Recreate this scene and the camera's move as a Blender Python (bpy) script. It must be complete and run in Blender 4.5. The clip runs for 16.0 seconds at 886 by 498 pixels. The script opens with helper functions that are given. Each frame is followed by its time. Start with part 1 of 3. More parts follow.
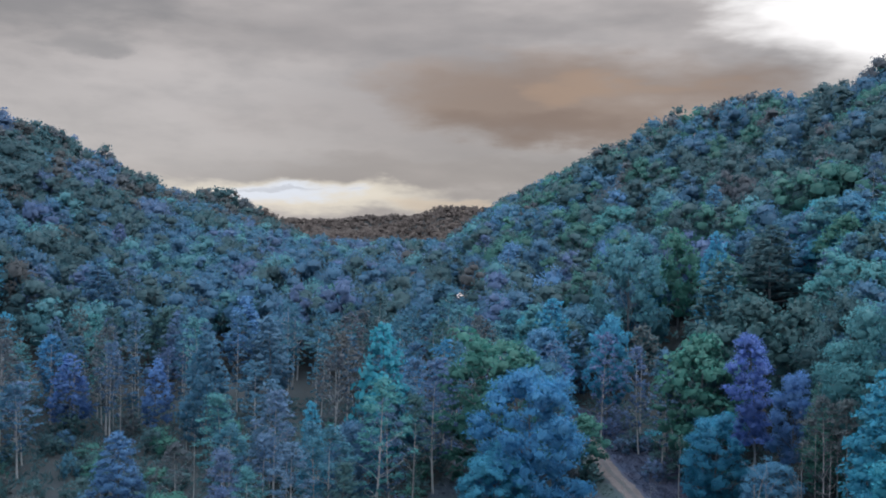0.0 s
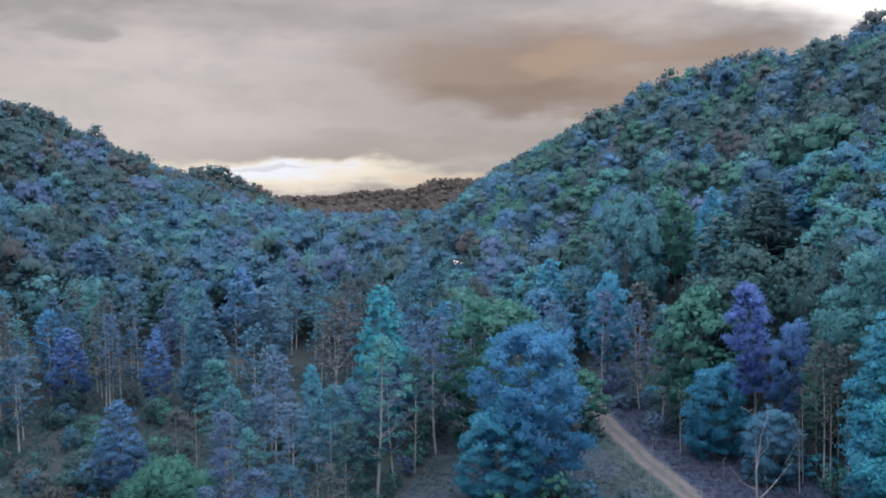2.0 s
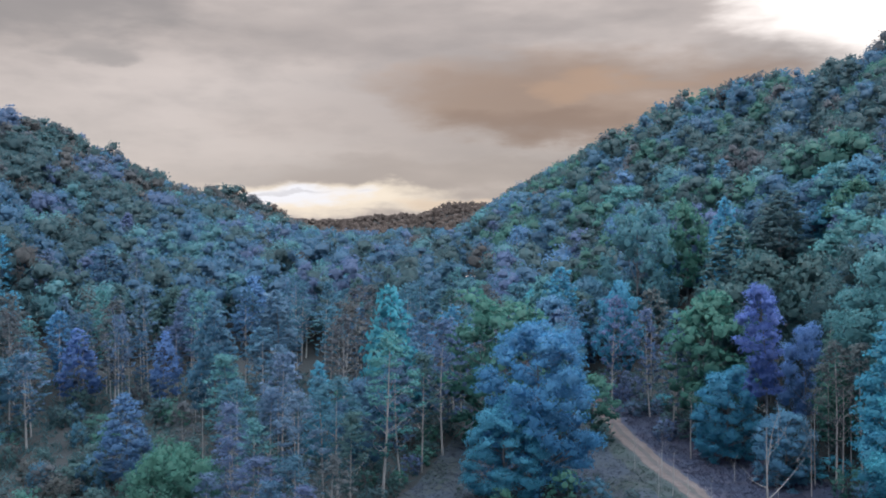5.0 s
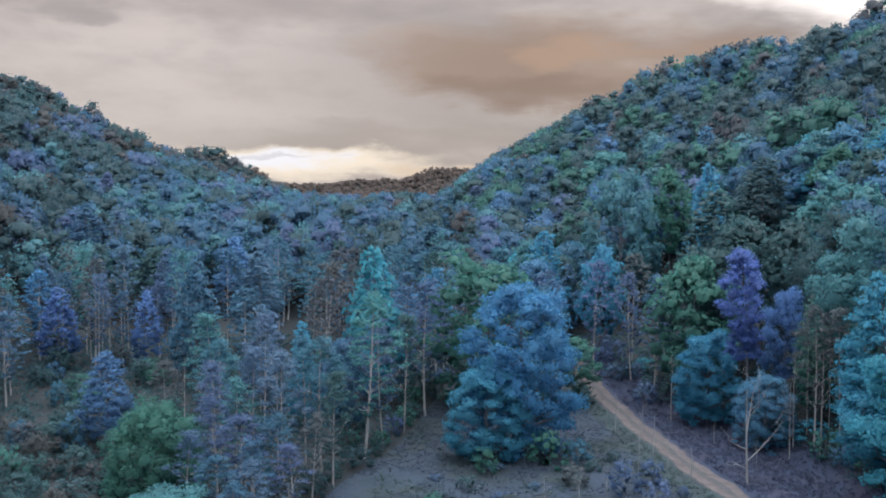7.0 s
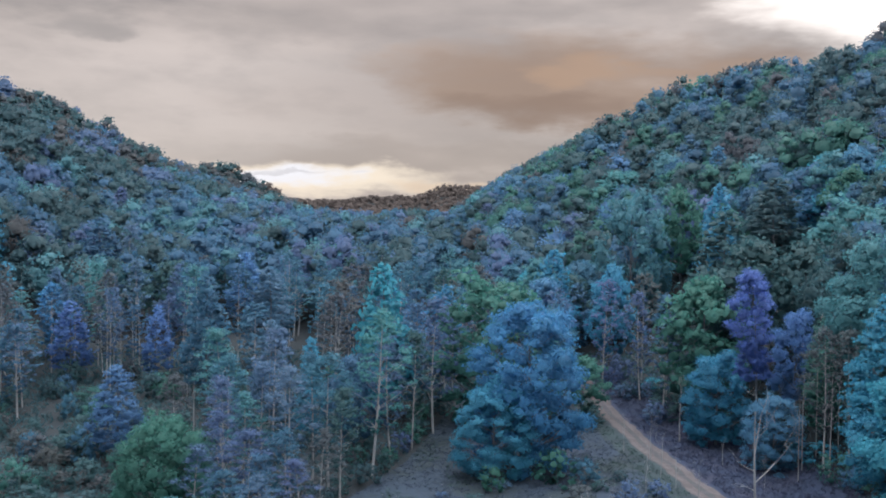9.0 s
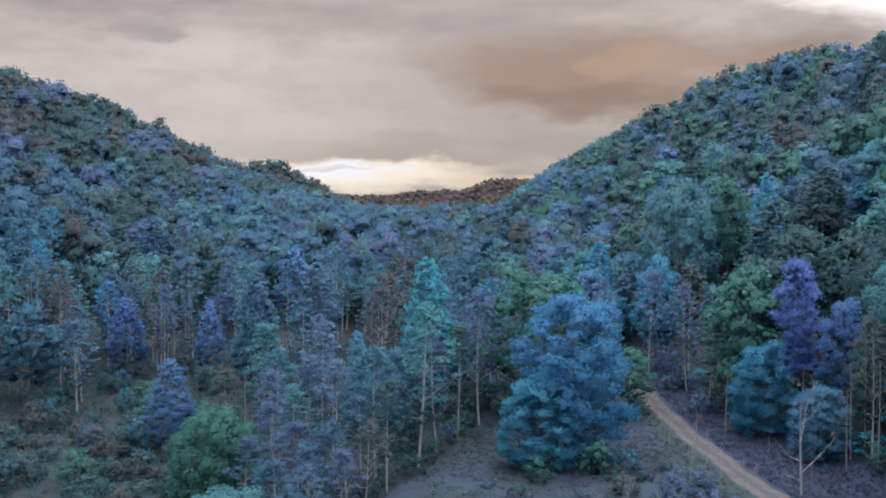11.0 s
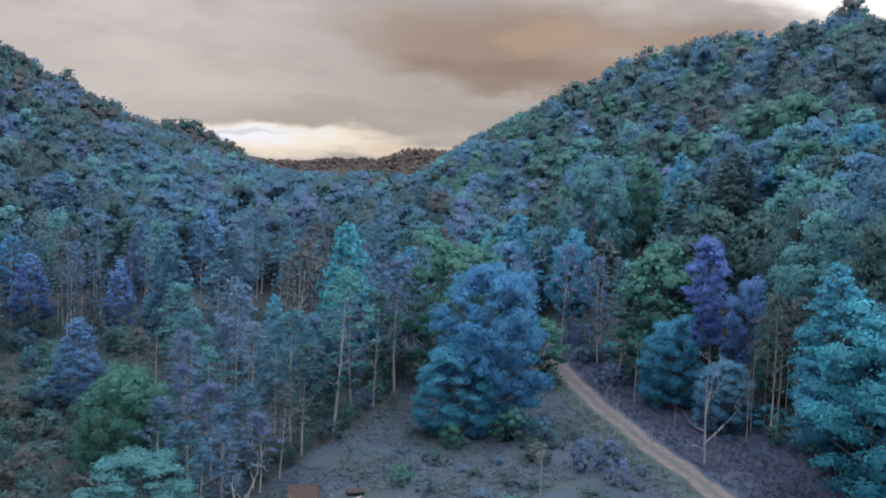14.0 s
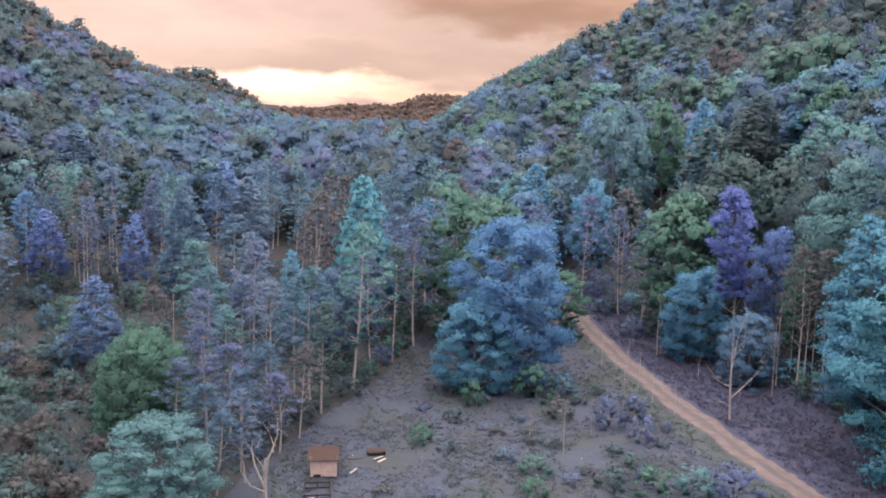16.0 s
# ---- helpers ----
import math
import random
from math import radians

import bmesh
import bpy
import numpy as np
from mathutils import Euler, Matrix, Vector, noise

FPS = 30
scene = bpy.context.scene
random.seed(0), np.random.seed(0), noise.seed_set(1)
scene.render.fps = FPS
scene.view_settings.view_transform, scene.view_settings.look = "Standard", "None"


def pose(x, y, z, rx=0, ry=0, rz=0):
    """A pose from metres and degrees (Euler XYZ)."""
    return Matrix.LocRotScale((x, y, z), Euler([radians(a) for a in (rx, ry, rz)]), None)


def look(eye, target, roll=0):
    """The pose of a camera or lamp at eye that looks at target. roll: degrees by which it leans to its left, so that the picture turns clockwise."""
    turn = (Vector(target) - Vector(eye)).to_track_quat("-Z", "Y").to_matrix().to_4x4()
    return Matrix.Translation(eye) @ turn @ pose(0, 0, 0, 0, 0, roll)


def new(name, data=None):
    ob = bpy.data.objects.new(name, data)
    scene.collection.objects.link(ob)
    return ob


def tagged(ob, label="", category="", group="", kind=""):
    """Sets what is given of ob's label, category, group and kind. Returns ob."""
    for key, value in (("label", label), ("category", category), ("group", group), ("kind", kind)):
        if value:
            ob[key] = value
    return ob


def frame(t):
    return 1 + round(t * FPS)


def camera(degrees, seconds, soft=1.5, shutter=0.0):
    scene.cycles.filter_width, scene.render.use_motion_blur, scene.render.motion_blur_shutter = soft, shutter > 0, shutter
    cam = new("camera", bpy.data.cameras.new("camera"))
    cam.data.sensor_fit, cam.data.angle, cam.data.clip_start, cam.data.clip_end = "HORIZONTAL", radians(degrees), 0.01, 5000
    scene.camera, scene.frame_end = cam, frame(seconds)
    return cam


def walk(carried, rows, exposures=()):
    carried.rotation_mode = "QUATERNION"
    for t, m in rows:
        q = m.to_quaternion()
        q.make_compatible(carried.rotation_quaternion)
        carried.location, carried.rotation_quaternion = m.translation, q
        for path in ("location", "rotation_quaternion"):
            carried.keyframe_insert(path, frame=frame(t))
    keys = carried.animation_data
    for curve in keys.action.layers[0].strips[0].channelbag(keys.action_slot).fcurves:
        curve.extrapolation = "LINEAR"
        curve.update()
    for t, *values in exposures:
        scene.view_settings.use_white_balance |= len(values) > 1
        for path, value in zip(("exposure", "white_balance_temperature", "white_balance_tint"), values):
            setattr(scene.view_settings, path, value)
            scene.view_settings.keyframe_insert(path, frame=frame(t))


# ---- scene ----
cam = camera(52.0, 16.0, soft=1.9)
PATH = [
    (0, (-0.13, -1.73, 35.58), (4.40, 98.15, 33.88), 0.73),
    (0.5, (-0.46, -1.59, 35.12), (7.18, 98.08, 32.39), 0.21),
    (1, (-0.43, -1.41, 34.77), (6.53, 98.24, 30.20), 0.12),
    (1.5, (-0.18, -1.27, 34.24), (4.67, 98.50, 29.43), -1.38),
    (2, (-0.10, -1.20, 33.68), (4.89, 98.57, 29.12), -1.05),
    (2.5, (0.05, -1.14, 33.22), (4.78, 98.66, 29.06), -0.06),
    (3, (0.12, -1.16, 32.70), (3.92, 98.67, 28.32), -0.19),
    (5.5, (0.55, -1.03, 29.72), (4.04, 98.90, 28.36), -0.51),
    (6, (0.36, -0.59, 29.57), (6.67, 99.03, 23.57), -0.96),
    (6.5, (0.10, -0.51, 29.50), (8.04, 99.09, 25.39), -0.46),
    (7, (0.16, -0.63, 29.49), (5.62, 99.08, 24.08), 0.20),
    (7.5, (0.35, -0.75, 29.45), (4.81, 99.06, 25.34), 0.26),
    (8, (0.43, -0.83, 29.51), (4.53, 99.01, 25.88), 0.83),
    (10.5, (0.53, -2.14, 29.61), (3.89, 97.74, 26.13), 0.15),
    (11, (1.13, -2.53, 29.62), (-0.10, 97.38, 25.39), -0.13),
    (11.5, (1.47, -2.61, 29.91), (-1.12, 97.25, 25.28), -3.08),
    (12, (1.19, -2.27, 29.69), (1.27, 97.59, 24.46), -1.69),
    (12.5, (0.51, -2.09, 29.47), (7.03, 97.48, 22.96), -2.03),
    (13, (0.06, -2.26, 29.70), (8.44, 97.21, 23.71), 0.19),
    (13.5, (0.08, -2.37, 29.49), (7.97, 97.22, 24.96), 0.37),
    (14, (0.20, -2.29, 29.22), (8.47, 97.10, 21.87), 2.21),
    (14.5, (0.24, -1.64, 29.85), (9.71, 96.73, 14.57), 2.01),
    (15, (0.16, -1.08, 29.99), (8.43, 97.33, 14.29), 1.43),
    (15.5, (0.06, -0.62, 29.84), (7.19, 98.08, 15.47), 1.31),
    (16, (0.00, 0.00, 30.00), (6.68, 98.88, 16.66), 1.57),
]
walk(cam, [(t, look(eye, target, roll)) for t, eye, target, roll in PATH],
     [(0, -0.05, 6420, 10), (1, 0.05, 6480, 10), (3, 0.2, 6750, 12.5), (8, 0.2, 6850, 13.5), (13.5, 0.2, 6850, 13.5), (14.5, 0.1, 6750, 12), (15, 0.2, 7750, 22), (15.5, 0.3, 8350, 29), (16, 0.72, 8900, 36)])

# ---- sky and sun ----
SUN_AZ, SUN_EL = 30.0, 60.0
world = bpy.data.worlds.new("overcast_sky")
scene.world = world
world.use_nodes = True
WN, WL = world.node_tree.nodes, world.node_tree.links
WN.clear()


def wn(kind, op=None, *args, **props):
    """A node of the sky; args feed its inputs in order, numbers or sockets. Returns its first output."""
    n = WN.new(kind)
    if op:
        n.operation = op
    for k, v in props.items():
        if k == "clamp":
            n.use_clamp = v
    for i, a in enumerate(args):
        if a is None:
            continue
        if isinstance(a, (int, float, tuple)):
            n.inputs[i].default_value = a
        else:
            WL.new(a, n.inputs[i])
    return n.outputs[0]


def wm(op, *args, clamp=False):
    return wn("ShaderNodeMath", op, *args, clamp=clamp)


def wmix(f, a, b):
    n = WN.new("ShaderNodeMix")
    n.data_type = "RGBA"
    for i, v in ((0, f), (6, a), (7, b)):
        if isinstance(v, (int, float)):
            n.inputs[i].default_value = v
        elif isinstance(v, tuple):
            n.inputs[i].default_value = (*v, 1)
        else:
            WL.new(v, n.inputs[i])
    return n.outputs[2]


coord = WN.new("ShaderNodeTexCoord").outputs["Generated"]
sep = WN.new("ShaderNodeSeparateXYZ")
WL.new(coord, sep.inputs[0])
az = wm("MULTIPLY", wm("ARCTAN2", sep.outputs[0], sep.outputs[1]), 57.2958)
el = wm("MULTIPLY", wm("ARCSINE", sep.outputs[2]), 57.2958)


def cloud_noise(sx, sy, scale, detail, rough, shift=0.0):
    c = WN.new("ShaderNodeCombineXYZ")
    WL.new(wm("MULTIPLY_ADD", az, sx, shift), c.inputs[0])
    WL.new(wm("MULTIPLY", el, sy), c.inputs[1])
    n = WN.new("ShaderNodeTexNoise")
    WL.new(c.outputs[0], n.inputs["Vector"])
    n.inputs["Scale"].default_value, n.inputs["Detail"].default_value, n.inputs["Roughness"].default_value = scale, detail, rough
    return n.outputs["Fac"]


wisp = cloud_noise(0.05, 0.17, 2.2, 5, 0.5)
fine = cloud_noise(0.12, 0.34, 2.0, 6, 0.55, 4.0)
waz = wm("ADD", az, wm("MULTIPLY_ADD", wisp, 20.0, -10.0))
wel = wm("ADD", el, wm("MULTIPLY_ADD", fine, 2.6, -1.3))


def bank(a, e, ra, re, lean=0.0, hard=0.1):
    """How far a direction lies inside a bank of cloud round azimuth a and elevation e."""
    da = wm("SUBTRACT", waz, a)
    de = wm("SUBTRACT", wm("SUBTRACT", wel, e), wm("MULTIPLY", da, lean))
    r = wm("ADD", wm("POWER", wm("DIVIDE", da, ra), 2.0), wm("POWER", wm("DIVIDE", de, re), 2.0))
    n = WN.new("ShaderNodeMapRange")
    n.interpolation_type = "SMOOTHSTEP"
    WL.new(r, n.inputs[0])
    n.inputs[1].default_value, n.inputs[2].default_value = hard, 1.8
    n.inputs[3].default_value, n.inputs[4].default_value = 1.0, 0.0
    return n.outputs[0]


def scaled(f, k):
    return wm("MULTIPLY", f, k)


sky = WN.new("ShaderNodeTexSky")
sky.sky_type, sky.sun_disc = "NISHITA", False
sky.sun_elevation, sky.sun_rotation = radians(SUN_EL), radians(SUN_AZ)
clear = wmix(0.12, (0, 0, 0), sky.outputs[0])  # what the cloud cover lets through
layer = wmix(wm("MULTIPLY_ADD", wisp, 1.5, -0.3, clamp=True), (0.27, 0.25, 0.245), (0.61, 0.555, 0.53))
layer = wmix(scaled(bank(-15, 7.0, 15, 3.6), 0.65), layer, (0.55, 0.51, 0.495))
layer = wmix(wm("MULTIPLY_ADD", fine, 1.5, -0.68, clamp=True), layer, (0.34, 0.32, 0.315))
layer = wmix(scaled(bank(-23, 13.5, 8, 2.0), 0.75), layer, (0.235, 0.225, 0.225))
layer = wmix(scaled(bank(-18.2, 10.7, 2.6, 0.8), 0.55), layer, (0.25, 0.24, 0.24))
layer = wmix(scaled(bank(0, 12.0, 9, 1.6), 0.35), layer, (0.28, 0.255, 0.25))
layer = wmix(scaled(bank(3, 7.0, 12, 2.6), 0.35), layer, (0.30, 0.26, 0.245))
layer = wmix(scaled(bank(10.0, 8.5, 11, 2.6, -0.02), 0.75), layer, (0.265, 0.175, 0.118))
layer = wmix(scaled(bank(9.5, 6.6, 7, 1.1, -0.05), 0.6), layer, (0.20, 0.135, 0.10))
layer = wmix(scaled(bank(11.5, 9.0, 4.5, 1.0), 0.5), layer, (0.42, 0.28, 0.185))
layer = wmix(scaled(bank(0, 3.6, 10, 1.2), 0.6), layer, (0.30, 0.265, 0.25))
layer = wmix(scaled(bank(-6.2, 2.3, 8.5, 0.95, 0.0), 0.9), layer, (0.80, 0.73, 0.62))
layer = wmix(scaled(bank(-7.0, 2.5, 3.0, 0.7, 0.0), 0.8), layer, (0.74, 0.80, 0.92))
layer = wmix(scaled(bank(-6.8, 2.6, 2.2, 0.16, 0.0), 0.4), layer, (0.36, 0.36, 0.40))
layer = wmix(scaled(bank(3.5, 1.9, 5.0, 0.5, 0.0), 0.6), layer, (0.62, 0.50, 0.38))
layer = wmix(scaled(bank(33, 14.5, 11.5, 5.6, 0.0, 0.2), 0.98), layer, (1.25, 1.22, 1.2))
layer = wmix(scaled(bank(24.0, 14.8, 2.2, 0.9), 0.5), layer, (0.45, 0.42, 0.42))
# An overcast sky grows brighter towards the zenith.
rise = WN.new("ShaderNodeMapRange")
WL.new(el, rise.inputs[0])
for i, v in enumerate((14.0, 60.0, 1.0, 8.2)):
    rise.inputs[i + 1].default_value = v
bg_cloud, bg_clear, bg_sum = WN.new("ShaderNodeBackground"), WN.new("ShaderNodeBackground"), WN.new("ShaderNodeAddShader")
WL.new(layer, bg_cloud.inputs[0])
WL.new(rise.outputs[0], bg_cloud.inputs[1])
WL.new(clear, bg_clear.inputs[0])
bg_clear.inputs[1].default_value = 0.05
WL.new(bg_cloud.outputs[0], bg_sum.inputs[0])
WL.new(bg_clear.outputs[0], bg_sum.inputs[1])
WL.new(bg_sum.outputs[0], WN.new("ShaderNodeOutputWorld").inputs[0])

sun = new("sun", bpy.data.lights.new("sun", "SUN"))
sun.data.energy, sun.data.angle, sun.data.color = 1.0, radians(25), (1.0, 0.94, 0.88)
sa, se = radians(SUN_AZ), radians(SUN_EL)
sun.matrix_world = look((0, 0, 200), (-100 * math.sin(sa) * math.cos(se), -100 * math.cos(sa) * math.cos(se), 200 - 100 * math.sin(se)))


# ---- materials ----
def material(name, base, rough=0.8, vary=0.35, scale=0.6, fine_scale=9.0, island=0.0, objects=0.0, second=None, bump=0.0, through_light=0.0, patch=None, patch_scale=0.5):
    """A matt surface whose colour varies at two scales, from piece to piece and from object to object."""
    m = bpy.data.materials.new(name)
    m.use_nodes = True
    nt = m.node_tree
    bsdf = nt.nodes["Principled BSDF"]
    tc = nt.nodes.new("ShaderNodeTexCoord")

    def mixed(f, a, b, blend="MIX"):
        n = nt.nodes.new("ShaderNodeMix")
        n.data_type, n.blend_type = "RGBA", blend
        for i, v in ((0, f), (6, a), (7, b)):
            if isinstance(v, (int, float)):
                n.inputs[i].default_value = v
            elif isinstance(v, tuple):
                n.inputs[i].default_value = (*v, 1)
            else:
                nt.links.new(v, n.inputs[i])
        return n.outputs[2]

    def grain(s, d):
        n = nt.nodes.new("ShaderNodeTexNoise")
        n.inputs["Scale"].default_value, n.inputs["Detail"].default_value = s, d
        nt.links.new(tc.outputs["Object"], n.inputs["Vector"])
        return n.outputs["Fac"]

    def spread(src, lo, hi):
        n = nt.nodes.new("ShaderNodeMapRange")
        nt.links.new(src, n.inputs[0])
        n.inputs[3].default_value, n.inputs[4].default_value = lo, hi
        return n.outputs[0]

    low, high = tuple(c * (1 - vary) for c in base), tuple(min(1.0, c * (1 + vary)) for c in base)
    big, small = grain(scale, 3), grain(fine_scale, 4)
    colour = mixed(spread(big, -0.6, 1.6), low, second or high)
    colour = mixed(0.5, colour, mixed(spread(small, -0.4, 1.4), low, high))
    if patch:
        blot = nt.nodes.new("ShaderNodeMapRange")
        nt.links.new(grain(patch_scale, 5), blot.inputs[0])
        blot.inputs[1].default_value, blot.inputs[2].default_value = 0.47, 0.62
        colour = mixed(blot.outputs[0], colour, patch)
    hsv = nt.nodes.new("ShaderNodeHueSaturation")
    nt.links.new(colour, hsv.inputs["Color"])
    if island:
        g = nt.nodes.new("ShaderNodeNewGeometry")
        nt.links.new(spread(g.outputs["Random Per Island"], 1 - island, 1 + island), hsv.inputs["Value"])
    if objects:
        o = nt.nodes.new("ShaderNodeObjectInfo")
        nt.links.new(spread(o.outputs["Random"], 0.5 - objects, 0.5 + objects), hsv.inputs["Hue"])
    nt.links.new(hsv.outputs[0], bsdf.inputs["Base Color"])
    bsdf.inputs["Roughness"].default_value = rough
    bsdf.inputs["Specular IOR Level"].default_value = 0.25
    if bump:
        b = nt.nodes.new("ShaderNodeBump")
        b.inputs["Strength"].default_value, b.inputs["Distance"].default_value = 0.6, bump
        nt.links.new(small, b.inputs["Height"])
        nt.links.new(b.outputs[0], bsdf.inputs["Normal"])
    if through_light:
        tr, mx = nt.nodes.new("ShaderNodeBsdfTranslucent"), nt.nodes.new("ShaderNodeMixShader")
        nt.links.new(hsv.outputs[0], tr.inputs[0])
        mx.inputs[0].default_value = through_light
        nt.links.new(bsdf.outputs[0], mx.inputs[1])
        nt.links.new(tr.outputs[0], mx.inputs[2])
        nt.links.new(mx.outputs[0], nt.nodes["Material Output"].inputs[0])
    return m


def leaf(name, base, second=None):
    return material(name, base, 0.65, 0.35, 0.3, 3.5, island=0.15, objects=0.014, second=second, through_light=0.5)


LEAF = {
    "teal": leaf("teal_leaves", (0.046, 0.165, 0.282)),
    "cyan": leaf("cyan_leaves", (0.036, 0.26, 0.415)),
    "blue": leaf("blue_leaves", (0.046, 0.245, 0.455)),
    "steel": leaf("steel_blue_leaves", (0.070, 0.160, 0.305)),
    "violet": leaf("violet_leaves", (0.082, 0.215, 0.50)),
    "slate": leaf("slate_blue_leaves", (0.068, 0.225, 0.41)),
    "lilac": leaf("grey_lilac_leaves", (0.088, 0.180, 0.335)),
    "green": leaf("green_leaves", (0.044, 0.185, 0.185)),
    "dark": leaf("dark_green_leaves", (0.040, 0.118, 0.153)),
    "mint": leaf("mint_leaves", (0.064, 0.24, 0.305)),
    "brown": leaf("brown_leaves", (0.074, 0.115, 0.155)),
    "bracken": leaf("rusty_brown_leaves", (0.068, 0.098, 0.122)),
    "umber": leaf("umber_leaves", (0.10, 0.098, 0.105)),
}
BARK = material("grey_bark", (0.09, 0.125, 0.165), 0.9, 0.4, 0.8, 12, bump=0.02)
BARK_GREY = material("pale_grey_bark", (0.25, 0.30, 0.35), 0.9, 0.35, 0.8, 12, bump=0.02)
BARK_PALE = material("pale_dead_bark", (0.22, 0.265, 0.31), 0.85, 0.3, 0.8, 12, bump=0.02)
EARTH = material("forest_floor", (0.015, 0.028, 0.040), 0.95, 0.4, 0.12, 1.8, bump=0.15, patch=(0.018, 0.028, 0.038), patch_scale=0.3)
MEADOW = material("meadow_grass", (0.028, 0.055, 0.102), 0.95, 0.35, 0.07, 1.6, second=(0.024, 0.050, 0.068), bump=0.1, patch=(0.023, 0.044, 0.060), patch_scale=0.12)
VERGE = material("dry_purple_weeds", (0.022, 0.042, 0.090), 0.95, 0.3, 0.2, 3.0, bump=0.1, patch=(0.033, 0.047, 0.090), patch_scale=0.3)
GREEN_VERGE = material("green_verge", (0.027, 0.054, 0.072), 0.95, 0.3, 0.25, 3.0, bump=0.1, patch=(0.023, 0.042, 0.062), patch_scale=0.3)
DIRT = material("road_dirt", (0.066, 0.078, 0.100), 0.95, 0.3, 0.35, 4.0, second=(0.054, 0.068, 0.088), bump=0.04, patch=(0.048, 0.066, 0.080), patch_scale=0.45)
RUT = material("rut_dirt", (0.088, 0.093, 0.112), 0.95, 0.25, 0.6, 6.0, bump=0.03, patch=(0.070, 0.075, 0.090), patch_scale=0.7)
BOARD = material("weathered_boards", (0.36, 0.34, 0.37), 0.85, 0.35, 2.5, 14.0, objects=0.01, bump=0.01)
RUST = material("rusty_sheet", (0.020, 0.015, 0.018), 0.7, 0.5, 1.5, 9.0, bump=0.01)
DARK_WOOD = material("dark_wet_wood", (0.025, 0.024, 0.03), 0.9, 0.4, 2.0, 12.0)
WHITE = material("white_paint", (0.75, 0.75, 0.76), 0.5, 0.08, 2.0, 12.0)
BLADE = material("grass_blades", (0.050, 0.082, 0.135), 0.8, 0.3, 0.1, 1.5, island=0.25, through_light=0.4)
BLADE_GREEN = material("green_grass_blades", (0.042, 0.088, 0.100), 0.8, 0.3, 0.1, 1.5, island=0.25, through_light=0.4)
WEED = material("purple_weed_stems", (0.045, 0.068, 0.130), 0.8, 0.3, 0.2, 1.5, island=0.3, through_light=0.4)
FLECK = material("pale_seed_heads", (0.4, 0.42, 0.48), 0.8, 0.1, 1.0, 4.0)


# ---- the lie of the land ----
def ramp(v, a, b):
    """0 below a, 1 above b, eased between."""
    s = np.clip((v - a) / (b - a), 0, 1)
    return s * s * (3 - 2 * s)


def hill(x, y, ox, oy, rx, ry, h):
    return h * np.exp(-(((x - ox) / rx) ** 2 + ((y - oy) / ry) ** 2))


def capped(v, top):
    """v, held under top by a soft shoulder."""
    return top - 5 * np.logaddexp(0, (top - v) / 5)


def terrain(x, y):
    """The height of the ground: a valley along +y between two wooded ridges."""
    x, y = np.asarray(x, float), np.asarray(y, float)
    floor = 0.055 * np.clip(y - 118, 0, 260) * (1 - 0.6 * ramp(y, 500, 900))
    foot = 45 - 22 * ramp(y, 150, 420)
    top = np.interp(y, [-200, 270, 298, 307, 315, 334, 360, 395, 426, 438, 449, 469, 485, 560, 700, 900, 1200], [114, 102, 96, 85, 70, 60, 64, 67.5, 69.5, 60, 57, 56.5, 53, 49, 41, 20, 6])
    steep = 0.52 + 0.11 * ramp(y, 300, 395)
    right = np.maximum(0, capped(steep * np.maximum(x - foot, 0), top)) * (1 - 0.3 * ramp(x, 300, 900))
    foot = -60 + 14 * ramp(y, 150, 400)
    top = np.interp(y, [-200, 400, 473, 498, 510, 518, 530, 560, 620, 700, 850], [73, 60, 58, 60.5, 57, 46, 35, 28, 26, 20, 3])
    way = np.maximum(foot - x, 0)
    left = np.maximum(0, capped(0.2 * way + 0.0019 * way * way, top)) * (1 - 0.3 * ramp(-x, 320, 900))
    far = hill(x, y, 110, 1350, 190, 260, 44) + hill(x, y, 45, 1300, 40, 160, 8) + hill(x, y, -70, 2100, 170, 300, 30) + hill(x, y, -128, 650, 40, 55, 15) + hill(x, y, -185, 1000, 85, 170, 22) + hill(x, y, -270, 2080, 90, 200, 22)
    far = far + hill(x, y, 520, 1700, 330, 400, 70) + hill(x, y, -800, 1800, 420, 500, 70) + hill(x, y, 70, 2300, 250, 300, 44)
    return floor + right + left + far


# ---- ground ----
def sheet(name, xs, ys, height, mat, kind="structure", lift=0.0):
    gx, gy = np.meshgrid(xs, ys)
    gz = height(gx, gy) + lift
    nx, ny = len(xs), len(ys)
    at = np.arange(nx * ny).reshape(ny, nx)
    quads = np.stack([at[:-1, :-1], at[:-1, 1:], at[1:, 1:], at[1:, :-1]], -1).reshape(-1, 4)
    me = bpy.data.meshes.new(name)
    me.from_pydata(np.stack([gx, gy, gz], -1).reshape(-1, 3).tolist(), [], quads.tolist())
    me.shade_smooth()
    me.materials.append(mat)
    return tagged(new(name, me), kind=kind)


def rough_ground(x, y):
    """The ground with its small unevenness."""
    n = 0.10 * np.sin(x * 0.9 + 1.3 * np.sin(y * 0.37)) * np.sin(y * 0.7 + x * 0.21) + 0.05 * np.sin(x * 2.3 + y * 1.1) * np.sin(y * 2.9 - x * 0.7)
    return terrain(x, y) + n * (1 - ramp(y, 160, 200))


EDGE_LEFT = ([40, 65, 77, 85, 96, 108, 125, 138, 150, 156], [-16, -13.5, -11, -8, -4, 1, 5, 9, 13, 16])
EDGE_RIGHT = ([40, 71, 80, 92, 111, 127, 150, 160, 175], [50, 47.5, 46.5, 47, 46, 43.5, 39, 37, 31])


def left_edge(y):
    return np.interp(y, *EDGE_LEFT)


def right_edge(y):
    return np.interp(y, *EDGE_RIGHT)


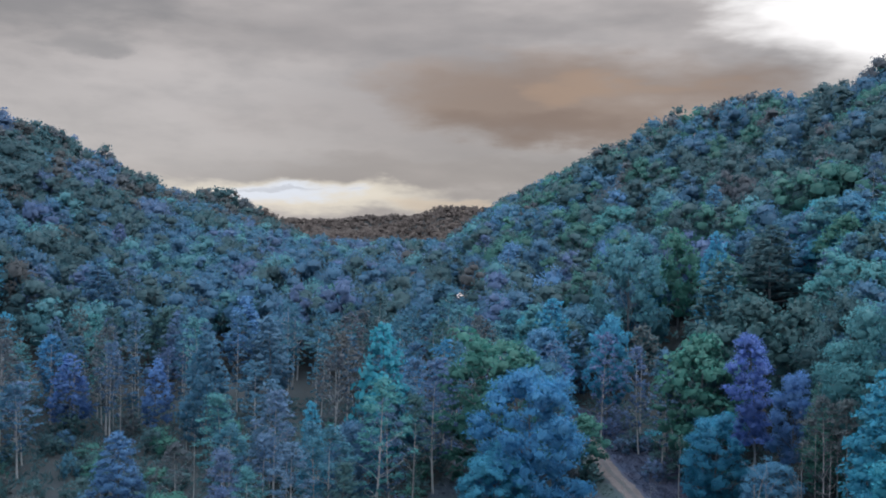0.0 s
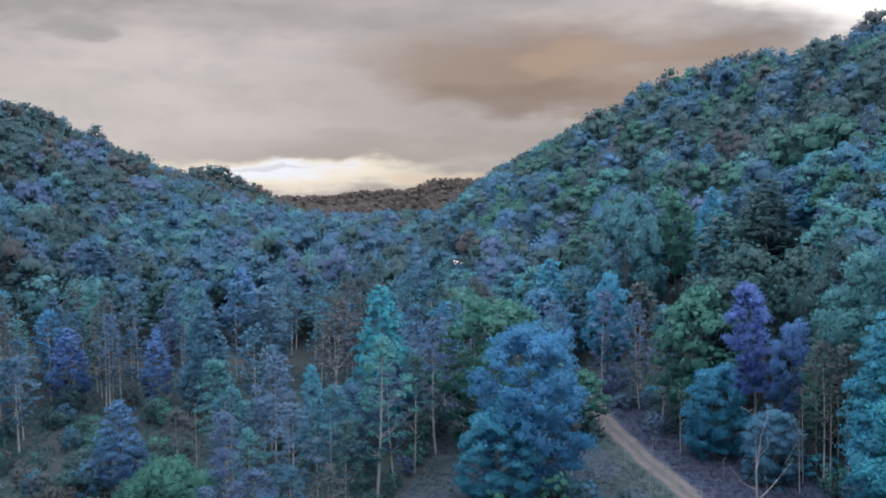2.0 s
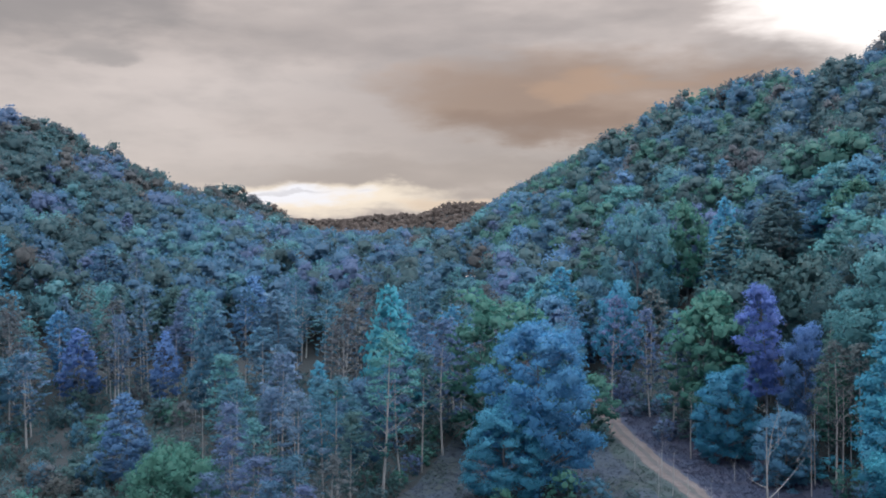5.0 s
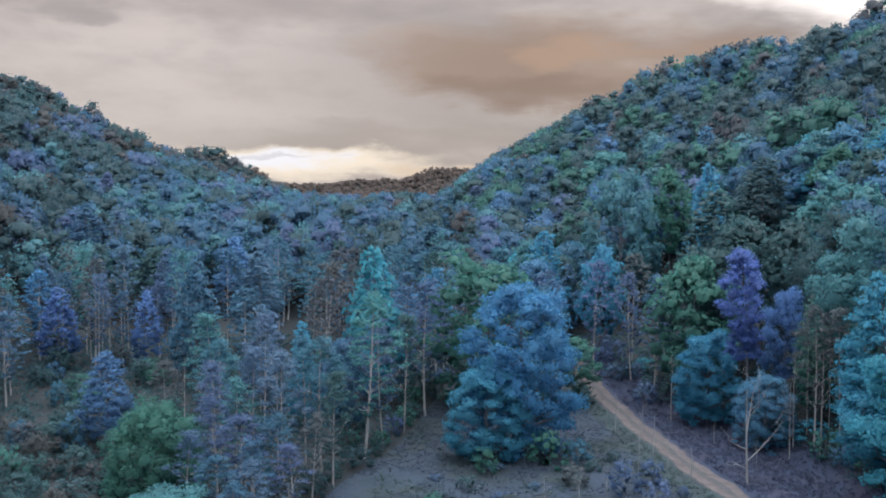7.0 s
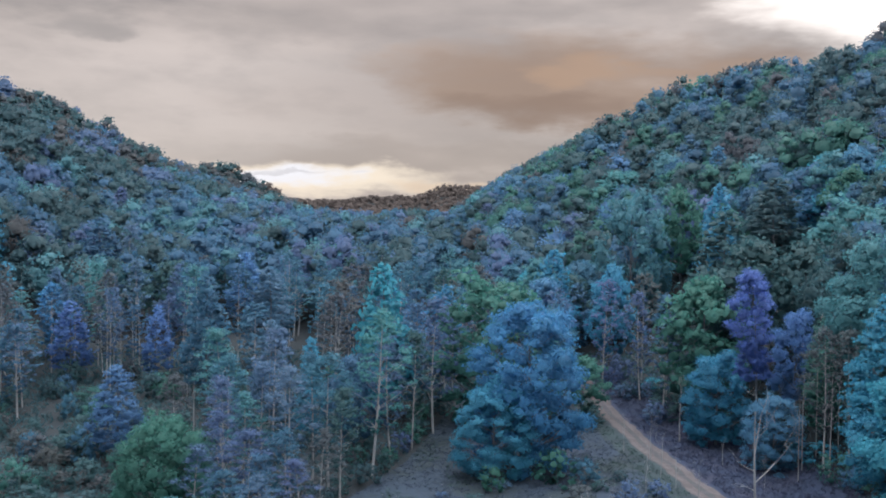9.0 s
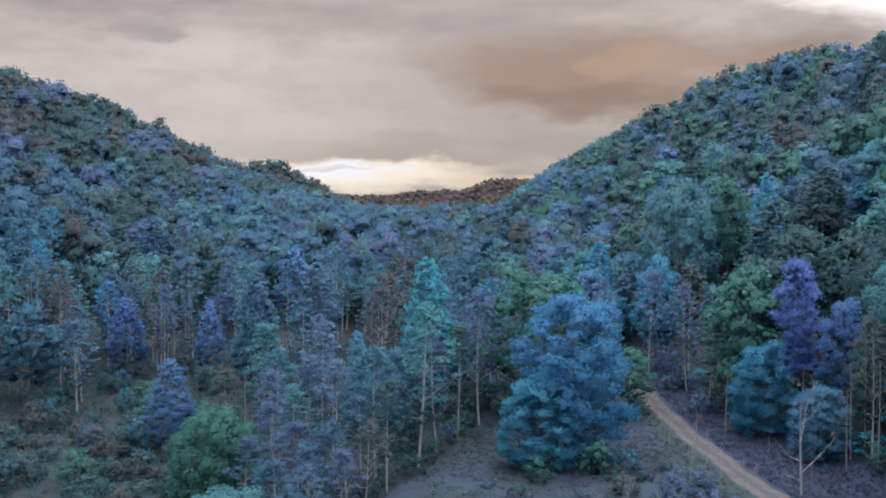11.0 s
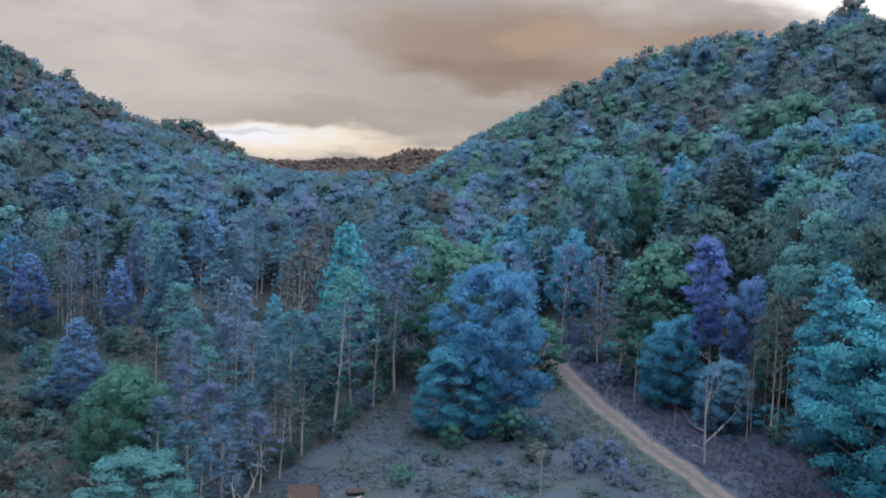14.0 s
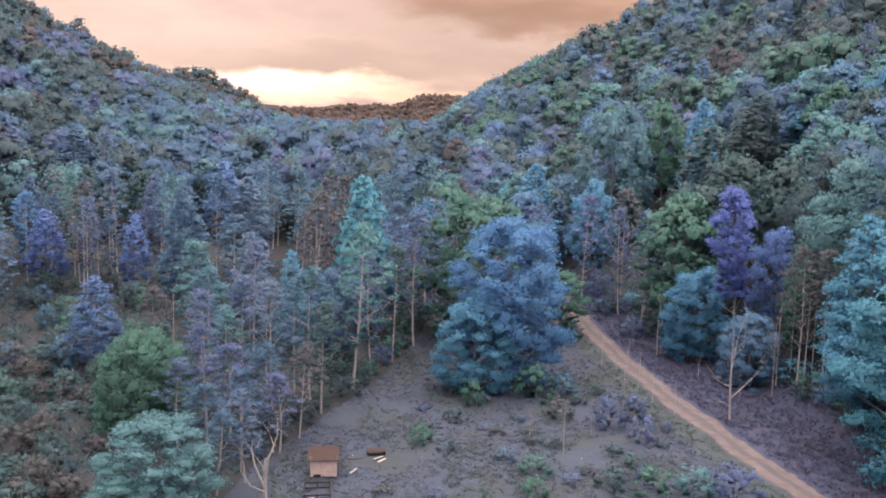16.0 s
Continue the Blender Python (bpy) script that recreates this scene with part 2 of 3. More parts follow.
XS = np.concatenate([np.linspace(-3200, -420, 20), np.arange(-400, -70, 10), np.arange(-70, 70, 1.0), np.arange(70, 410, 10), np.linspace(420, 3200, 20)])
YS = np.concatenate([np.linspace(-1200, 0, 25), np.arange(5, 50, 5), np.arange(50, 170, 1.0), np.arange(170, 900, 10), np.linspace(910, 4300, 70)])


def bed(x, y):
    """The ground, sunk a little beneath the meadow, the verges and the road."""
    inside = ramp(x, left_edge(y) + 0.3, left_edge(y) + 1.8) * (1 - ramp(x, right_edge(y) - 1.2, right_edge(y) + 0.4))
    return rough_ground(x, y) - 0.3 * inside * ramp(y, 18, 26) * (1 - ramp(y, 150, 157))


ground = tagged(sheet("ground", XS, YS, bed, EARTH), "rough grassy valley floor rising into wooded slopes", "ground")


ROAD_Y = [10, 30, 50, 65, 73, 84, 95, 105, 118, 129, 147, 155, 170, 190, 215]
ROAD_X = [43, 40, 38, 36.7, 35.8, 34.5, 33.3, 32.6, 31.9, 31.1, 31.0, 31.2, 28, 21, 12]


def road_x(y):
    return np.interp(y, ROAD_Y, ROAD_X)


def strip(name, left, right, ys, columns, mat, lift, label, category, dip=None):
    """A sheet on the ground between two edges given along y."""
    u = np.linspace(0, 1, columns)
    gy = np.repeat(np.asarray(ys)[:, None], columns, 1)
    gx = left(gy) + (right(gy) - left(gy)) * u
    gz = rough_ground(gx, gy) + lift + (dip(u) if dip else 0)
    at = np.arange(gx.size).reshape(gx.shape)
    me = mesh_of(name, np.stack([gx, gy, gz], -1).reshape(-1, 3), np.stack([at[:-1, :-1], at[:-1, 1:], at[1:, 1:], at[1:, :-1]], -1).reshape(-1, 4), [mat], smooth=True)
    return tagged(new(name, me), label, category, kind="structure")


# ---- trees ----
rng = np.random.default_rng(7)


def unit(v):
    return v / np.maximum(np.linalg.norm(v, axis=-1, keepdims=True), 1e-9)


ICO_V = unit(np.array([(a, b * 1.618, 0) for a in (-1, 1) for b in (-1, 1)] + [(0, a, b * 1.618) for a in (-1, 1) for b in (-1, 1)] + [(b * 1.618, 0, a) for a in (-1, 1) for b in (-1, 1)], float))
ICO_F = np.array([(i, j, k) if np.dot(np.cross(ICO_V[j] - ICO_V[i], ICO_V[k] - ICO_V[i]), ICO_V[i]) > 0 else (i, k, j) for i in range(12) for j in range(i + 1, 12) for k in range(j + 1, 12) if max(np.linalg.norm(ICO_V[i] - ICO_V[j]), np.linalg.norm(ICO_V[j] - ICO_V[k]), np.linalg.norm(ICO_V[i] - ICO_V[k])) < 1.1])


def leaves(lobes, per_area, size, r, up=0.35, shell=0.4, core=0.7, jitter=0.5, centres=None, clump=0.4, crisp=0.6):
    """Leaf sprays over the outside of lobes (x, y, z, radius, flatness), each round a dense heart: vertices, faces and
    normals, which follow the clump and the whole crown, as light does in thick foliage."""
    lobes = np.asarray(lobes, float)
    if centres is None:
        centres = np.tile(lobes[:, :3].mean(0) - (0, 0, 0.15 * np.ptp(lobes[:, 2])), (len(lobes), 1))
    out = unit(lobes[:, :3] - centres)
    many = np.maximum(5, (per_area * lobes[:, 3] ** 2).astype(int))
    which = np.repeat(np.arange(len(lobes)), many)
    mine = lobes[which]
    squash = np.column_stack([np.ones(len(mine)), np.ones(len(mine)), mine[:, 4]])
    d = unit(r.normal(size=(len(mine), 3)))
    d[:, 2] = np.where(d[:, 2] < -0.35, -d[:, 2], d[:, 2])
    p = mine[:, :3] + d * (mine[:, 3] * (1.28 - (shell + 0.25) * r.random(len(mine))))[:, None] * squash
    n = unit(d + (0, 0, up) + jitter * r.normal(size=d.shape))
    soft = unit(clump * d + 0.65 * out[which] + crisp * n)
    flat = np.column_stack([np.ones((len(lobes), 2)), lobes[:, 4]])[:, None]
    hearts = lobes[:, None, :3] + ICO_V[None] * lobes[:, 3, None, None] * core * r.uniform(0.9, 1.08, (len(lobes), 12, 1)) * flat
    soft_heart = unit(0.45 * ICO_V[None] + 0.75 * out[:, None] + (0, 0, 0.1)).reshape(-1, 3)
    a = unit(np.cross(n, unit(r.normal(size=n.shape))))
    b = np.cross(n, a)
    s = size * (0.55 + 0.9 * r.random((len(p), 1)))
    quad = np.stack([p - a * s * 0.6, p - b * s * 0.37 + n * s * 0.1, p + a * s * 0.6 - n * s * 0.08, p + b * s * 0.37 + n * s * 0.1], 1).reshape(-1, 3)
    tri = np.arange(len(p) * 4).reshape(-1, 4)
    tri = np.concatenate([tri[:, (0, 1, 2)], tri[:, (0, 2, 3)]])
    heart = (ICO_F[None] + 12 * np.arange(len(hearts))[:, None, None]).reshape(-1, 3) + len(quad)
    return np.concatenate([quad, hearts.reshape(-1, 3)]), np.concatenate([tri, heart]), np.concatenate([np.repeat(soft, 4, 0), soft_heart])


def tube(path, radii, sides=6):
    """A tapered round limb along a path."""
    path, radii = np.asarray(path, float), np.asarray(radii, float)
    d = unit(np.gradient(path, axis=0))
    a = unit(np.cross(d, (0.31, 0.95, 0.05)))
    b = np.cross(d, a)
    w = np.linspace(0, 2 * np.pi, sides, endpoint=False)
    ring = path[:, None] + radii[:, None, None] * (np.cos(w)[None, :, None] * a[:, None] + np.sin(w)[None, :, None] * b[:, None])
    k, m = len(path), np.arange(sides)
    f = [np.stack([i * sides + m, i * sides + (m + 1) % sides, (i + 1) * sides + (m + 1) % sides, (i + 1) * sides + m], -1) for i in range(k - 1)]
    return ring.reshape(-1, 3), np.concatenate(f)


def joined(pieces):
    vs, fs, o = [], [], 0
    for v, f in pieces:
        vs.append(v)
        fs.append(f + o)
        o += len(v)
    return np.concatenate(vs), np.concatenate(fs)


def mesh_of(name, v, f, mats, smooth=False, normals=None):
    me = bpy.data.meshes.new(name)
    me.from_pydata(v.tolist(), [], f.tolist())
    for m in mats:
        me.materials.append(m)
    if smooth or normals is not None:
        me.shade_smooth()
    if normals is not None:
        me.normals_split_custom_set_from_vertices(normals.tolist())
    return me


def limb(start, end, r0, r1, r, bend=0.12, n=4):
    start, end = np.array(start, float), np.array(end, float)
    t = np.linspace(0, 1, n)[:, None]
    off = r.normal(size=3) * np.linalg.norm(end - start) * bend
    return tube(start + (end - start) * t + off * np.sin(np.pi * t) + r.normal(size=(n, 3)) * 0.02 * np.linalg.norm(end - start) * t, np.linspace(r0, r1, n), 4)


def tree_shape(kind, h, w, r):
    """Trunk and limbs, and the lobes of the crown, of a tree h high and w wide."""
    wood, lobes = [], []
    lean = r.normal(size=2) * 0.02 * h
    top = np.array([lean[0], lean[1], h * (0.93 if kind in ("tall", "cone", "plume") else 0.8)])
    r0 = {"tall": 0.008, "plume": 0.009, "cone": 0.012, "dead": 0.013, "forked": 0.0115, "snag": 0.024}.get(kind, 0.018) * h
    t = np.linspace(0, 1, 7)[:, None]
    way = np.array([0, 0, -0.6]) * (1 - t) + top * t + np.array([r.normal() * 0.012 * h, r.normal() * 0.012 * h, 0]) * np.sin(3.1 * t)
    wood.append(tube(way, np.linspace(r0, r0 * (0.45 if kind == 'snag' else 0.18), 7), 7))

    def branch(z0, at, k):
        q = np.clip((z0 + 0.6) / (top[2] + 0.6), 0, 1)
        base = np.array([np.interp(q, t[:, 0], way[:, i]) for i in range(3)])
        wood.append(limb(base, at, r0 * k * (1.1 - q), r0 * 0.08, r))

    if kind in ("dome", "globe", "round", "bush"):
        n = {"dome": 150, "globe": 170, "round": 64, "bush": 20}[kind]
        low = {"dome": 0.07, "globe": 0.06, "round": 0.26, "bush": 0.12}[kind]
        for i in range(n):
            f = (i + 0.5) / n
            z = low + (0.96 - low) * f
            prof = {"globe": (1 - max(0.0, (f - 0.25) / 0.77) ** 2.6) ** 0.5, "dome": (1 - max(0.0, (f - 0.2) / 0.82) ** 4.0) ** 0.55 * (0.86 + 0.14 * min(1, f * 5)) + 0.04, "round": math.sin(math.pi * (0.2 + 0.76 * f)) ** 0.8, "bush": math.sin(math.pi * (0.3 + 0.66 * f)) ** 0.6}[kind]
            a = i * 2.39996 + r.normal() * 0.35
            d = w * 0.5 * prof * ((0.86 + 0.12 * r.random()) if kind == "globe" else (0.72 + 0.36 * r.random())) * (1.0 if i % 5 else 0.45)
            rad = w * {"dome": 0.092, "globe": 0.082, "round": 0.125, "bush": 0.13}[kind] * (0.75 + 0.8 * r.random())
            at = np.array([math.cos(a) * d + lean[0] * z, math.sin(a) * d + lean[1] * z, h * z - rad * 0.35 + r.normal() * (0.012 if kind == "globe" else 0.035) * h])
            lobes.append((*at, rad, (0.75 if kind == "globe" else 0.5) + 0.35 * r.random()))
            if i % 3 == 0 and kind != "bush":
                branch(max(at[2] - d * 0.7, h * 0.12), at, 0.45)
    elif kind == "cone":
        for i in range(76):
            f = (i + 0.5) / 76
            z, a = 0.14 + 0.83 * f, i * 2.39996 + r.normal() * 0.3
            prof = min(1.0, 0.55 + 1.6 * f) * (1 - f) ** 0.62 + 0.05
            d = w * 0.5 * prof * (0.6 + 0.45 * r.random())
            rad = w * (0.06 + 0.10 * prof) * (0.7 + 0.6 * r.random())
            at = np.array([math.cos(a) * d + lean[0] * z, math.sin(a) * d + lean[1] * z, h * z])
            lobes.append((*at, rad, 0.55))
            if i % 3 == 0:
                branch(max(at[2] - d * 0.4, h * 0.1), at, 0.4)
    elif kind == "plume":
        for i in range(80):
            f = (i + 0.5) / 80
            z, a = 0.42 + 0.56 * f, i * 2.39996 + r.normal() * 0.5
            d = w * 0.5 * (math.sin(math.pi * (0.12 + 0.85 * f)) ** 0.6 if f > 0.3 else 0.75) * (0.35 + 0.6 * r.random())
            at = np.array([math.cos(a) * d + lean[0] * z, math.sin(a) * d + lean[1] * z, h * z])
            lobes.append((*at, w * (0.09 + 0.08 * r.random()), 0.7))
            if i % 4 == 0:
                branch(max(at[2] - d * 0.9, h * 0.3), at, 0.4)
    elif kind == "tall":
        for i in range(58):
            f = (i + 0.5) / 58
            z, a = 0.26 + 0.73 * f, i * 2.39996 + r.normal() * 0.5
            prof = (0.35 + 1.3 * f) if f < 0.5 else (1 - (f - 0.5) * 1.6)
            d = w * 0.5 * prof * (0.3 + 0.8 * r.random())
            rad = w * (0.055 + 0.075 * r.random()) * (0.65 + 0.7 * f)
            at = np.array([math.cos(a) * d + lean[0] * z, math.sin(a) * d + lean[1] * z, h * z])
            lobes.append((*at, rad, 0.62))
            if i % 2:
                branch(max(at[2] - d * 0.9, h * 0.2), at, 0.4)
    elif kind == "dead":
        for i in range(9):
            z, a = 0.34 + 0.6 * (i + 0.5) / 9, i * 2.4 + r.normal() * 0.7
            d = w * 0.5 * (0.3 + 0.9 * r.random() ** 2) * (1.15 - z * 0.6)
            at = np.array([math.cos(a) * d, math.sin(a) * d, h * min(1.0, z + 0.05 + 0.2 * r.random())])
            branch(h * z, at, 0.45)
            for _ in range(2):
                wood.append(limb(at * (0.7, 0.7, 1) - (0, 0, 0.04 * h), at + r.normal(size=3) * 0.07 * h, r0 * 0.12, r0 * 0.04, r, n=4))
    elif kind == "forked":
        for a, d, z0, z1 in ((0.15, 0.62, 0.20, 0.52), (0.5, 0.34, 0.42, 0.93), (2.9, 0.30, 0.30, 0.40), (3.6, 0.16, 0.55, 0.98), (3.3, 0.26, 0.1, 0.2), (6.1, 0.25, 0.6, 0.8)):
            at = np.array([math.cos(a) * d * w, math.sin(a) * d * w, h * z1])
            branch(h * z0, at, 0.62)
            for _ in range(3):
                wood.append(limb(at * (0.75, 0.75, 0.96), at + r.normal(size=3) * 0.08 * h, r0 * 0.16, r0 * 0.05, r, n=4))
    elif kind == "snag":
        for i, (a, d, z0, z1) in enumerate(((3.4, 0.5, 0.38, 0.95), (2.6, 0.25, 0.42, 1.02), (0.3, 0.22, 0.5, 1.25), (4.2, 0.4, 0.55, 0.85), (0.9, 0.35, 0.62, 0.9))):
            at = np.array([math.cos(a) * d * w, math.sin(a) * d * w, h * z1])
            branch(h * z0, at, 1.0)
            wood.append(limb(at * (0.7, 0.7, 0.9), at + r.normal(size=3) * 0.1 * h, r0 * 0.2, r0 * 0.05, r, n=4))
    return wood, lobes


SIZE = {"plume": (22.0, 6.4, 0.24, 110), "globe": (10.0, 9.0, 0.22, 120), "dome": (18.0, 12.0, 0.28, 90), "round": (16.0, 9.5, 0.29, 72), "cone": (13.0, 6.0, 0.22, 130), "tall": (18.0, 6.5, 0.22, 110), "dead": (9.0, 4.5, 0, 0), "forked": (10.0, 6.0, 0, 0), "snag": (8.0, 4.0, 0, 0), "bush": (2.4, 3.2, 0.21, 70)}
WORDS = {"plume": "narrow full-crowned tree on a bare trunk", "globe": "dense domed broadleaf tree", "dome": "full rounded broadleaf tree", "round": "broadleaf tree with layered crown", "cone": "pointed bushy young tree", "tall": "slender tall tree with sparse crown", "dead": "leafless dead tree", "forked": "leaning forked dead tree", "snag": "thick forked dead trunk", "bush": "low leafy bush"}
HUES = {"teal": "teal", "cyan": "bright cyan", "blue": "blue", "steel": "steel-blue", "violet": "violet", "slate": "slate-blue", "lilac": "greyish lilac", "green": "green", "dark": "dark green", "mint": "pale mint", "brown": "brownish", "bracken": "rusty brown", "umber": "umber", "": "pale grey"}
stock = {}


def prototype(kind, number, far):
    """A tree's meshes, made once for each kind and number; far ones have fewer and larger sprays."""
    if (kind, number, far) not in stock:
        r = np.random.default_rng((len(kind) * 7919 + ord(kind[0]) * 613 + ord(kind[1]) * 31 + number) % 2**31)
        h, w, size, dense = SIZE[kind]
        wood, lobes = tree_shape(kind, h, w, r)
        trunk = mesh_of("trunk", *joined(wood), [{"dead": BARK_PALE, "forked": BARK_PALE, "snag": BARK_PALE, "tall": BARK_GREY}.get(kind, BARK)], smooth=True)
        crown = None
        if lobes:
            v, f, n = leaves(lobes, dense * (0.2 if far else 0.9), size * (1.95 if far else 1.05), r, core=0.4 if kind == "tall" else 0.55, shell=0.6 if kind == "tall" else 0.42, jitter=0.7, clump=0.75 if kind == "globe" else 0.4)
            crown = mesh_of("crown", v, f, [LEAF["teal"]], normals=n)
        stock[kind, number, far] = trunk, crown
    return stock[kind, number, far]


planted = []


def tree(kind, x, y, h, w, hue="", number=0, where="on the wooded slope", turn=None):
    """One tree or bush: an Empty at its foot with its trunk and crown."""
    trunk, crown = prototype(kind, number, y > 116 and kind != "bush")
    name = {"bush": "bush", "dead": "dead_tree", "snag": "dead_tree", "forked": "dead_tree"}.get(kind, "tree")
    root = new(name)
    h0, w0 = SIZE[kind][:2]
    root.matrix_basis = pose(x, y, float(rough_ground(x, y)) - 0.02, 0, 0, rng.uniform(0, 360) if turn is None else turn) @ Matrix.Diagonal((w / w0, w / w0, h / h0, 1))
    new("trunk", trunk).parent = root
    if crown:
        c = new("crown", crown)
        c.parent = root
        c.material_slots[0].link = "OBJECT"
        c.material_slots[0].material = LEAF[hue]
    planted.append((x, y, w))
    article = HUES[hue]
    return tagged(root, f"{article} {WORDS[kind]} {where}", "bush" if kind == "bush" else "tree", "bushes" if kind == "bush" else "trees of the valley")


# Trees that stand out, at their measured places.
tree("dome", 15.4, 104.5, 19.4, 12.0, "blue", 0, "beside the dirt road", turn=40)
tree("dome", 10.8, 101.0, 11.0, 8.0, "blue", 1, "at the meadow's edge")
tree("dome", 13.3, 126.0, 21.0, 15.0, "green", 1, "behind the meadow")
tree("globe", -22.6, 86.5, 9.9, 9.0, "green", 2, "at the meadow's edge")
tree("dome", -16.4, 66.5, 7.9, 7.8, "mint", 0, "near the wooden shed")
tree("round", -18.2, 63.0, 4.6, 4.6, "mint", 0, "near the wooden shed")
tree("cone", -33.7, 107.5, 11.8, 7.0, "slate", 0, "among brush")
tree("cone", -54.4, 150.0, 13.6, 7.0, "violet", 1, "at the wood's edge")
tree("cone", -40.3, 149.0, 13.0, 5.6, "violet", 2, "among bare trunks")
tree("cone", -2.8, 125.0, 23.0, 9.5, "cyan", 0, "in the valley wood")
tree("tall", -3.1, 101.0, 19.0, 8.5, "mint", 1, "at the meadow's edge")
tree("tall", 4.5, 121.0, 18.5, 8.0, "steel", 2, "at the meadow's edge")
tree("tall", -9.5, 126.0, 18.0, 7.0, "brown", 0, "in the valley wood")
tree("plume", 44.0, 109.5, 23.6, 6.4, "violet", 1, "beside the road strip")
tree("round", 50.8, 113.5, 15.5, 5.6, "violet", 1)
tree("cone", 52.5, 109.0, 14.0, 5.5, "green", 1)
tree("round", 55.7, 103.0, 22.0, 11.0, "mint", 2)
tree("cone", 48.6, 86.0, 21.0, 9.5, "cyan", 3, "beside the road strip")
tree("dome", 48.0, 74.0, 17.8, 12.5, "cyan", 1, "beside the road strip")
tree("round", 47.8, 82.5, 12.0, 9.0, "cyan", 2, "beside the road strip")
tree("round", 43.5, 127.0, 21.5, 12.0, "green", 3)
tree("dome", 41.6, 116.0, 12.5, 7.6, "cyan", 1, "beside the road strip")
tree("dome", 44.4, 104.5, 9.0, 6.6, "slate", 2, "beside the road strip")
tree("tall", 48.0, 99.0, 16.0, 6.0, "brown", 1)
tree("tall", 50.0, 97.0, 15.0, 5.0, "brown", 2)
tree("cone", 60.4, 171.0, 26.0, 8.5, "blue", 1)
tree("dome", 47.6, 186.0, 30.0, 14.0, "mint", 2)
tree("cone", 28.2, 168.0, 21.4, 10.0, "cyan", 2)
tree("round", 26.0, 162.0, 14.0, 9.0, "violet", 2)
tree("round", 36.2, 156.0, 20.0, 7.5, "blue", 3)
tree("tall", 33.0, 146.0, 18.0, 7.0, "lilac", 2)
tree("tall", 37.5, 139.0, 17.0, 6.5, "steel", 0)
tree("tall", 40.0, 148.0, 19.0, 7.0, "brown", 3)
tree("cone", -29.2, 136.0, 20.0, 8.0, "teal", 1, "in the valley wood")
tree("round", 60.6, 195.0, 23.0, 11.0, "green", 0)
tree("round", 52.5, 132.0, 23.0, 13.0, "dark", 1)
tree("round", 47.0, 138.0, 20.0, 10.0, "dark", 2)
tree("round", 66.4, 124.0, 18.5, 11.0, "teal", 3)
tree("cone", -11.1, 113.0, 14.5, 4.5, "blue", 0, "in the valley wood")
tree("tall", -11.1, 92.0, 14.0, 6.0, "lilac", 0, "at the meadow's edge")
tree("tall", -7.5, 96.0, 15.0, 7.5, "teal", 1, "at the meadow's edge")
tree("tall", -14.5, 96.0, 14.0, 6.5, "steel", 2, "at the meadow's edge")
tree("tall", -14.0, 84.0, 9.5, 6.0, "steel", 3, "near the wooden shed")
tree("tall", -10.5, 86.0, 9.0, 5.0, "teal", 0, "near the wooden shed")
tree("tall", -17.0, 88.0, 10.5, 5.0, "steel", 1, "near the wooden shed")
tree("tall", -18.5, 95.0, 12.5, 5.5, "lilac", 3, "near the wooden shed")
tree("tall", -12.5, 80.0, 8.0, 4.6, "teal", 2, "near the wooden shed")
tree("tall", -6.0, 91.5, 12.0, 5.5, "dark", 3, "at the meadow's edge")
tree("tall", -11.0, 73.5, 8.0, 5.0, "steel", 0, "near the wooden shed")
tree("tall", -13.0, 71.0, 7.0, 4.4, "teal", 1, "near the wooden shed")
tree("tall", -9.0, 80.5, 7.5, 4.4, "lilac", 2, "near the wooden shed")
tree("tall", -7.6, 84.5, 9.5, 4.6, "brown", 1, "near the wooden shed")
tree("round", 56.0, 92.0, 21.0, 10.0, "dark", 2)
tree("round", 53.0, 79.0, 19.0, 9.0, "teal", 1)
tree("cone", 51.0, 104.0, 13.0, 6.0, "green", 2)
tree("round", 60.0, 116.0, 20.0, 11.0, "dark", 0)
tree("round", 62.0, 100.0, 24.0, 11.0, "teal", 3)
tree("tall", -15.0, 78.0, 7.5, 4.4, "teal", 3, "near the wooden shed")
tree("tall", -18.5, 82.0, 8.5, 4.6, "steel", 2, "near the wooden shed")
tree("tall", -16.0, 91.5, 11.5, 5.2, "mint", 0, "near the wooden shed")
tree("tall", -9.5, 99.0, 14.5, 5.8, "teal", 3, "in the valley wood")
tree("tall", -1.0, 107.5, 15.5, 6.4, "steel", 0, "at the meadow's edge")
tree("tall", 1.5, 113.0, 15.0, 6.0, "dark", 2, "at the meadow's edge")
tree("round", -5.5, 109.0, 12.5, 7.0, "teal", 2, "in the valley wood")
tree("tall", -19.0, 101.0, 14.0, 6.2, "teal", 1, "in the valley wood")
tree("tall", -26.0, 104.0, 11.0, 5.0, "brown", 3, "in the valley wood")
tree("tall", 38.5, 130.0, 15.0, 6.5, "lilac", 1)
tree("tall", 41.0, 137.0, 17.0, 6.5, "teal", 3)
tree("tall", 26.5, 151.0, 16.0, 7.0, "steel", 1, "behind the blue tree")
tree("round", 23.0, 141.0, 14.0, 8.0, "teal", 0, "behind the blue tree")
tree("tall", 21.5, 132.0, 14.0, 6.5, "mint", 2, "behind the blue tree")
tree("round", 26.0, 128.0, 9.5, 6.5, "green", 3, "behind the blue tree")
tree("round", 25.0, 160.0, 17.0, 9.0, "slate", 1)
tree("tall", -22.0, 110.0, 15.5, 7.0, "mint", 2, "in the valley wood")
tree("snag", -8.3, 66.0, 6.4, 4.2, "", 0, "near the wooden shed", turn=20)
tree("forked", 36.9, 90.3, 12.5, 7.5, "", 1, "beside the dirt road", turn=10)
tree("dead", 37.1, 117.0, 9.5, 4.0, "", 2, "beside the dirt road")
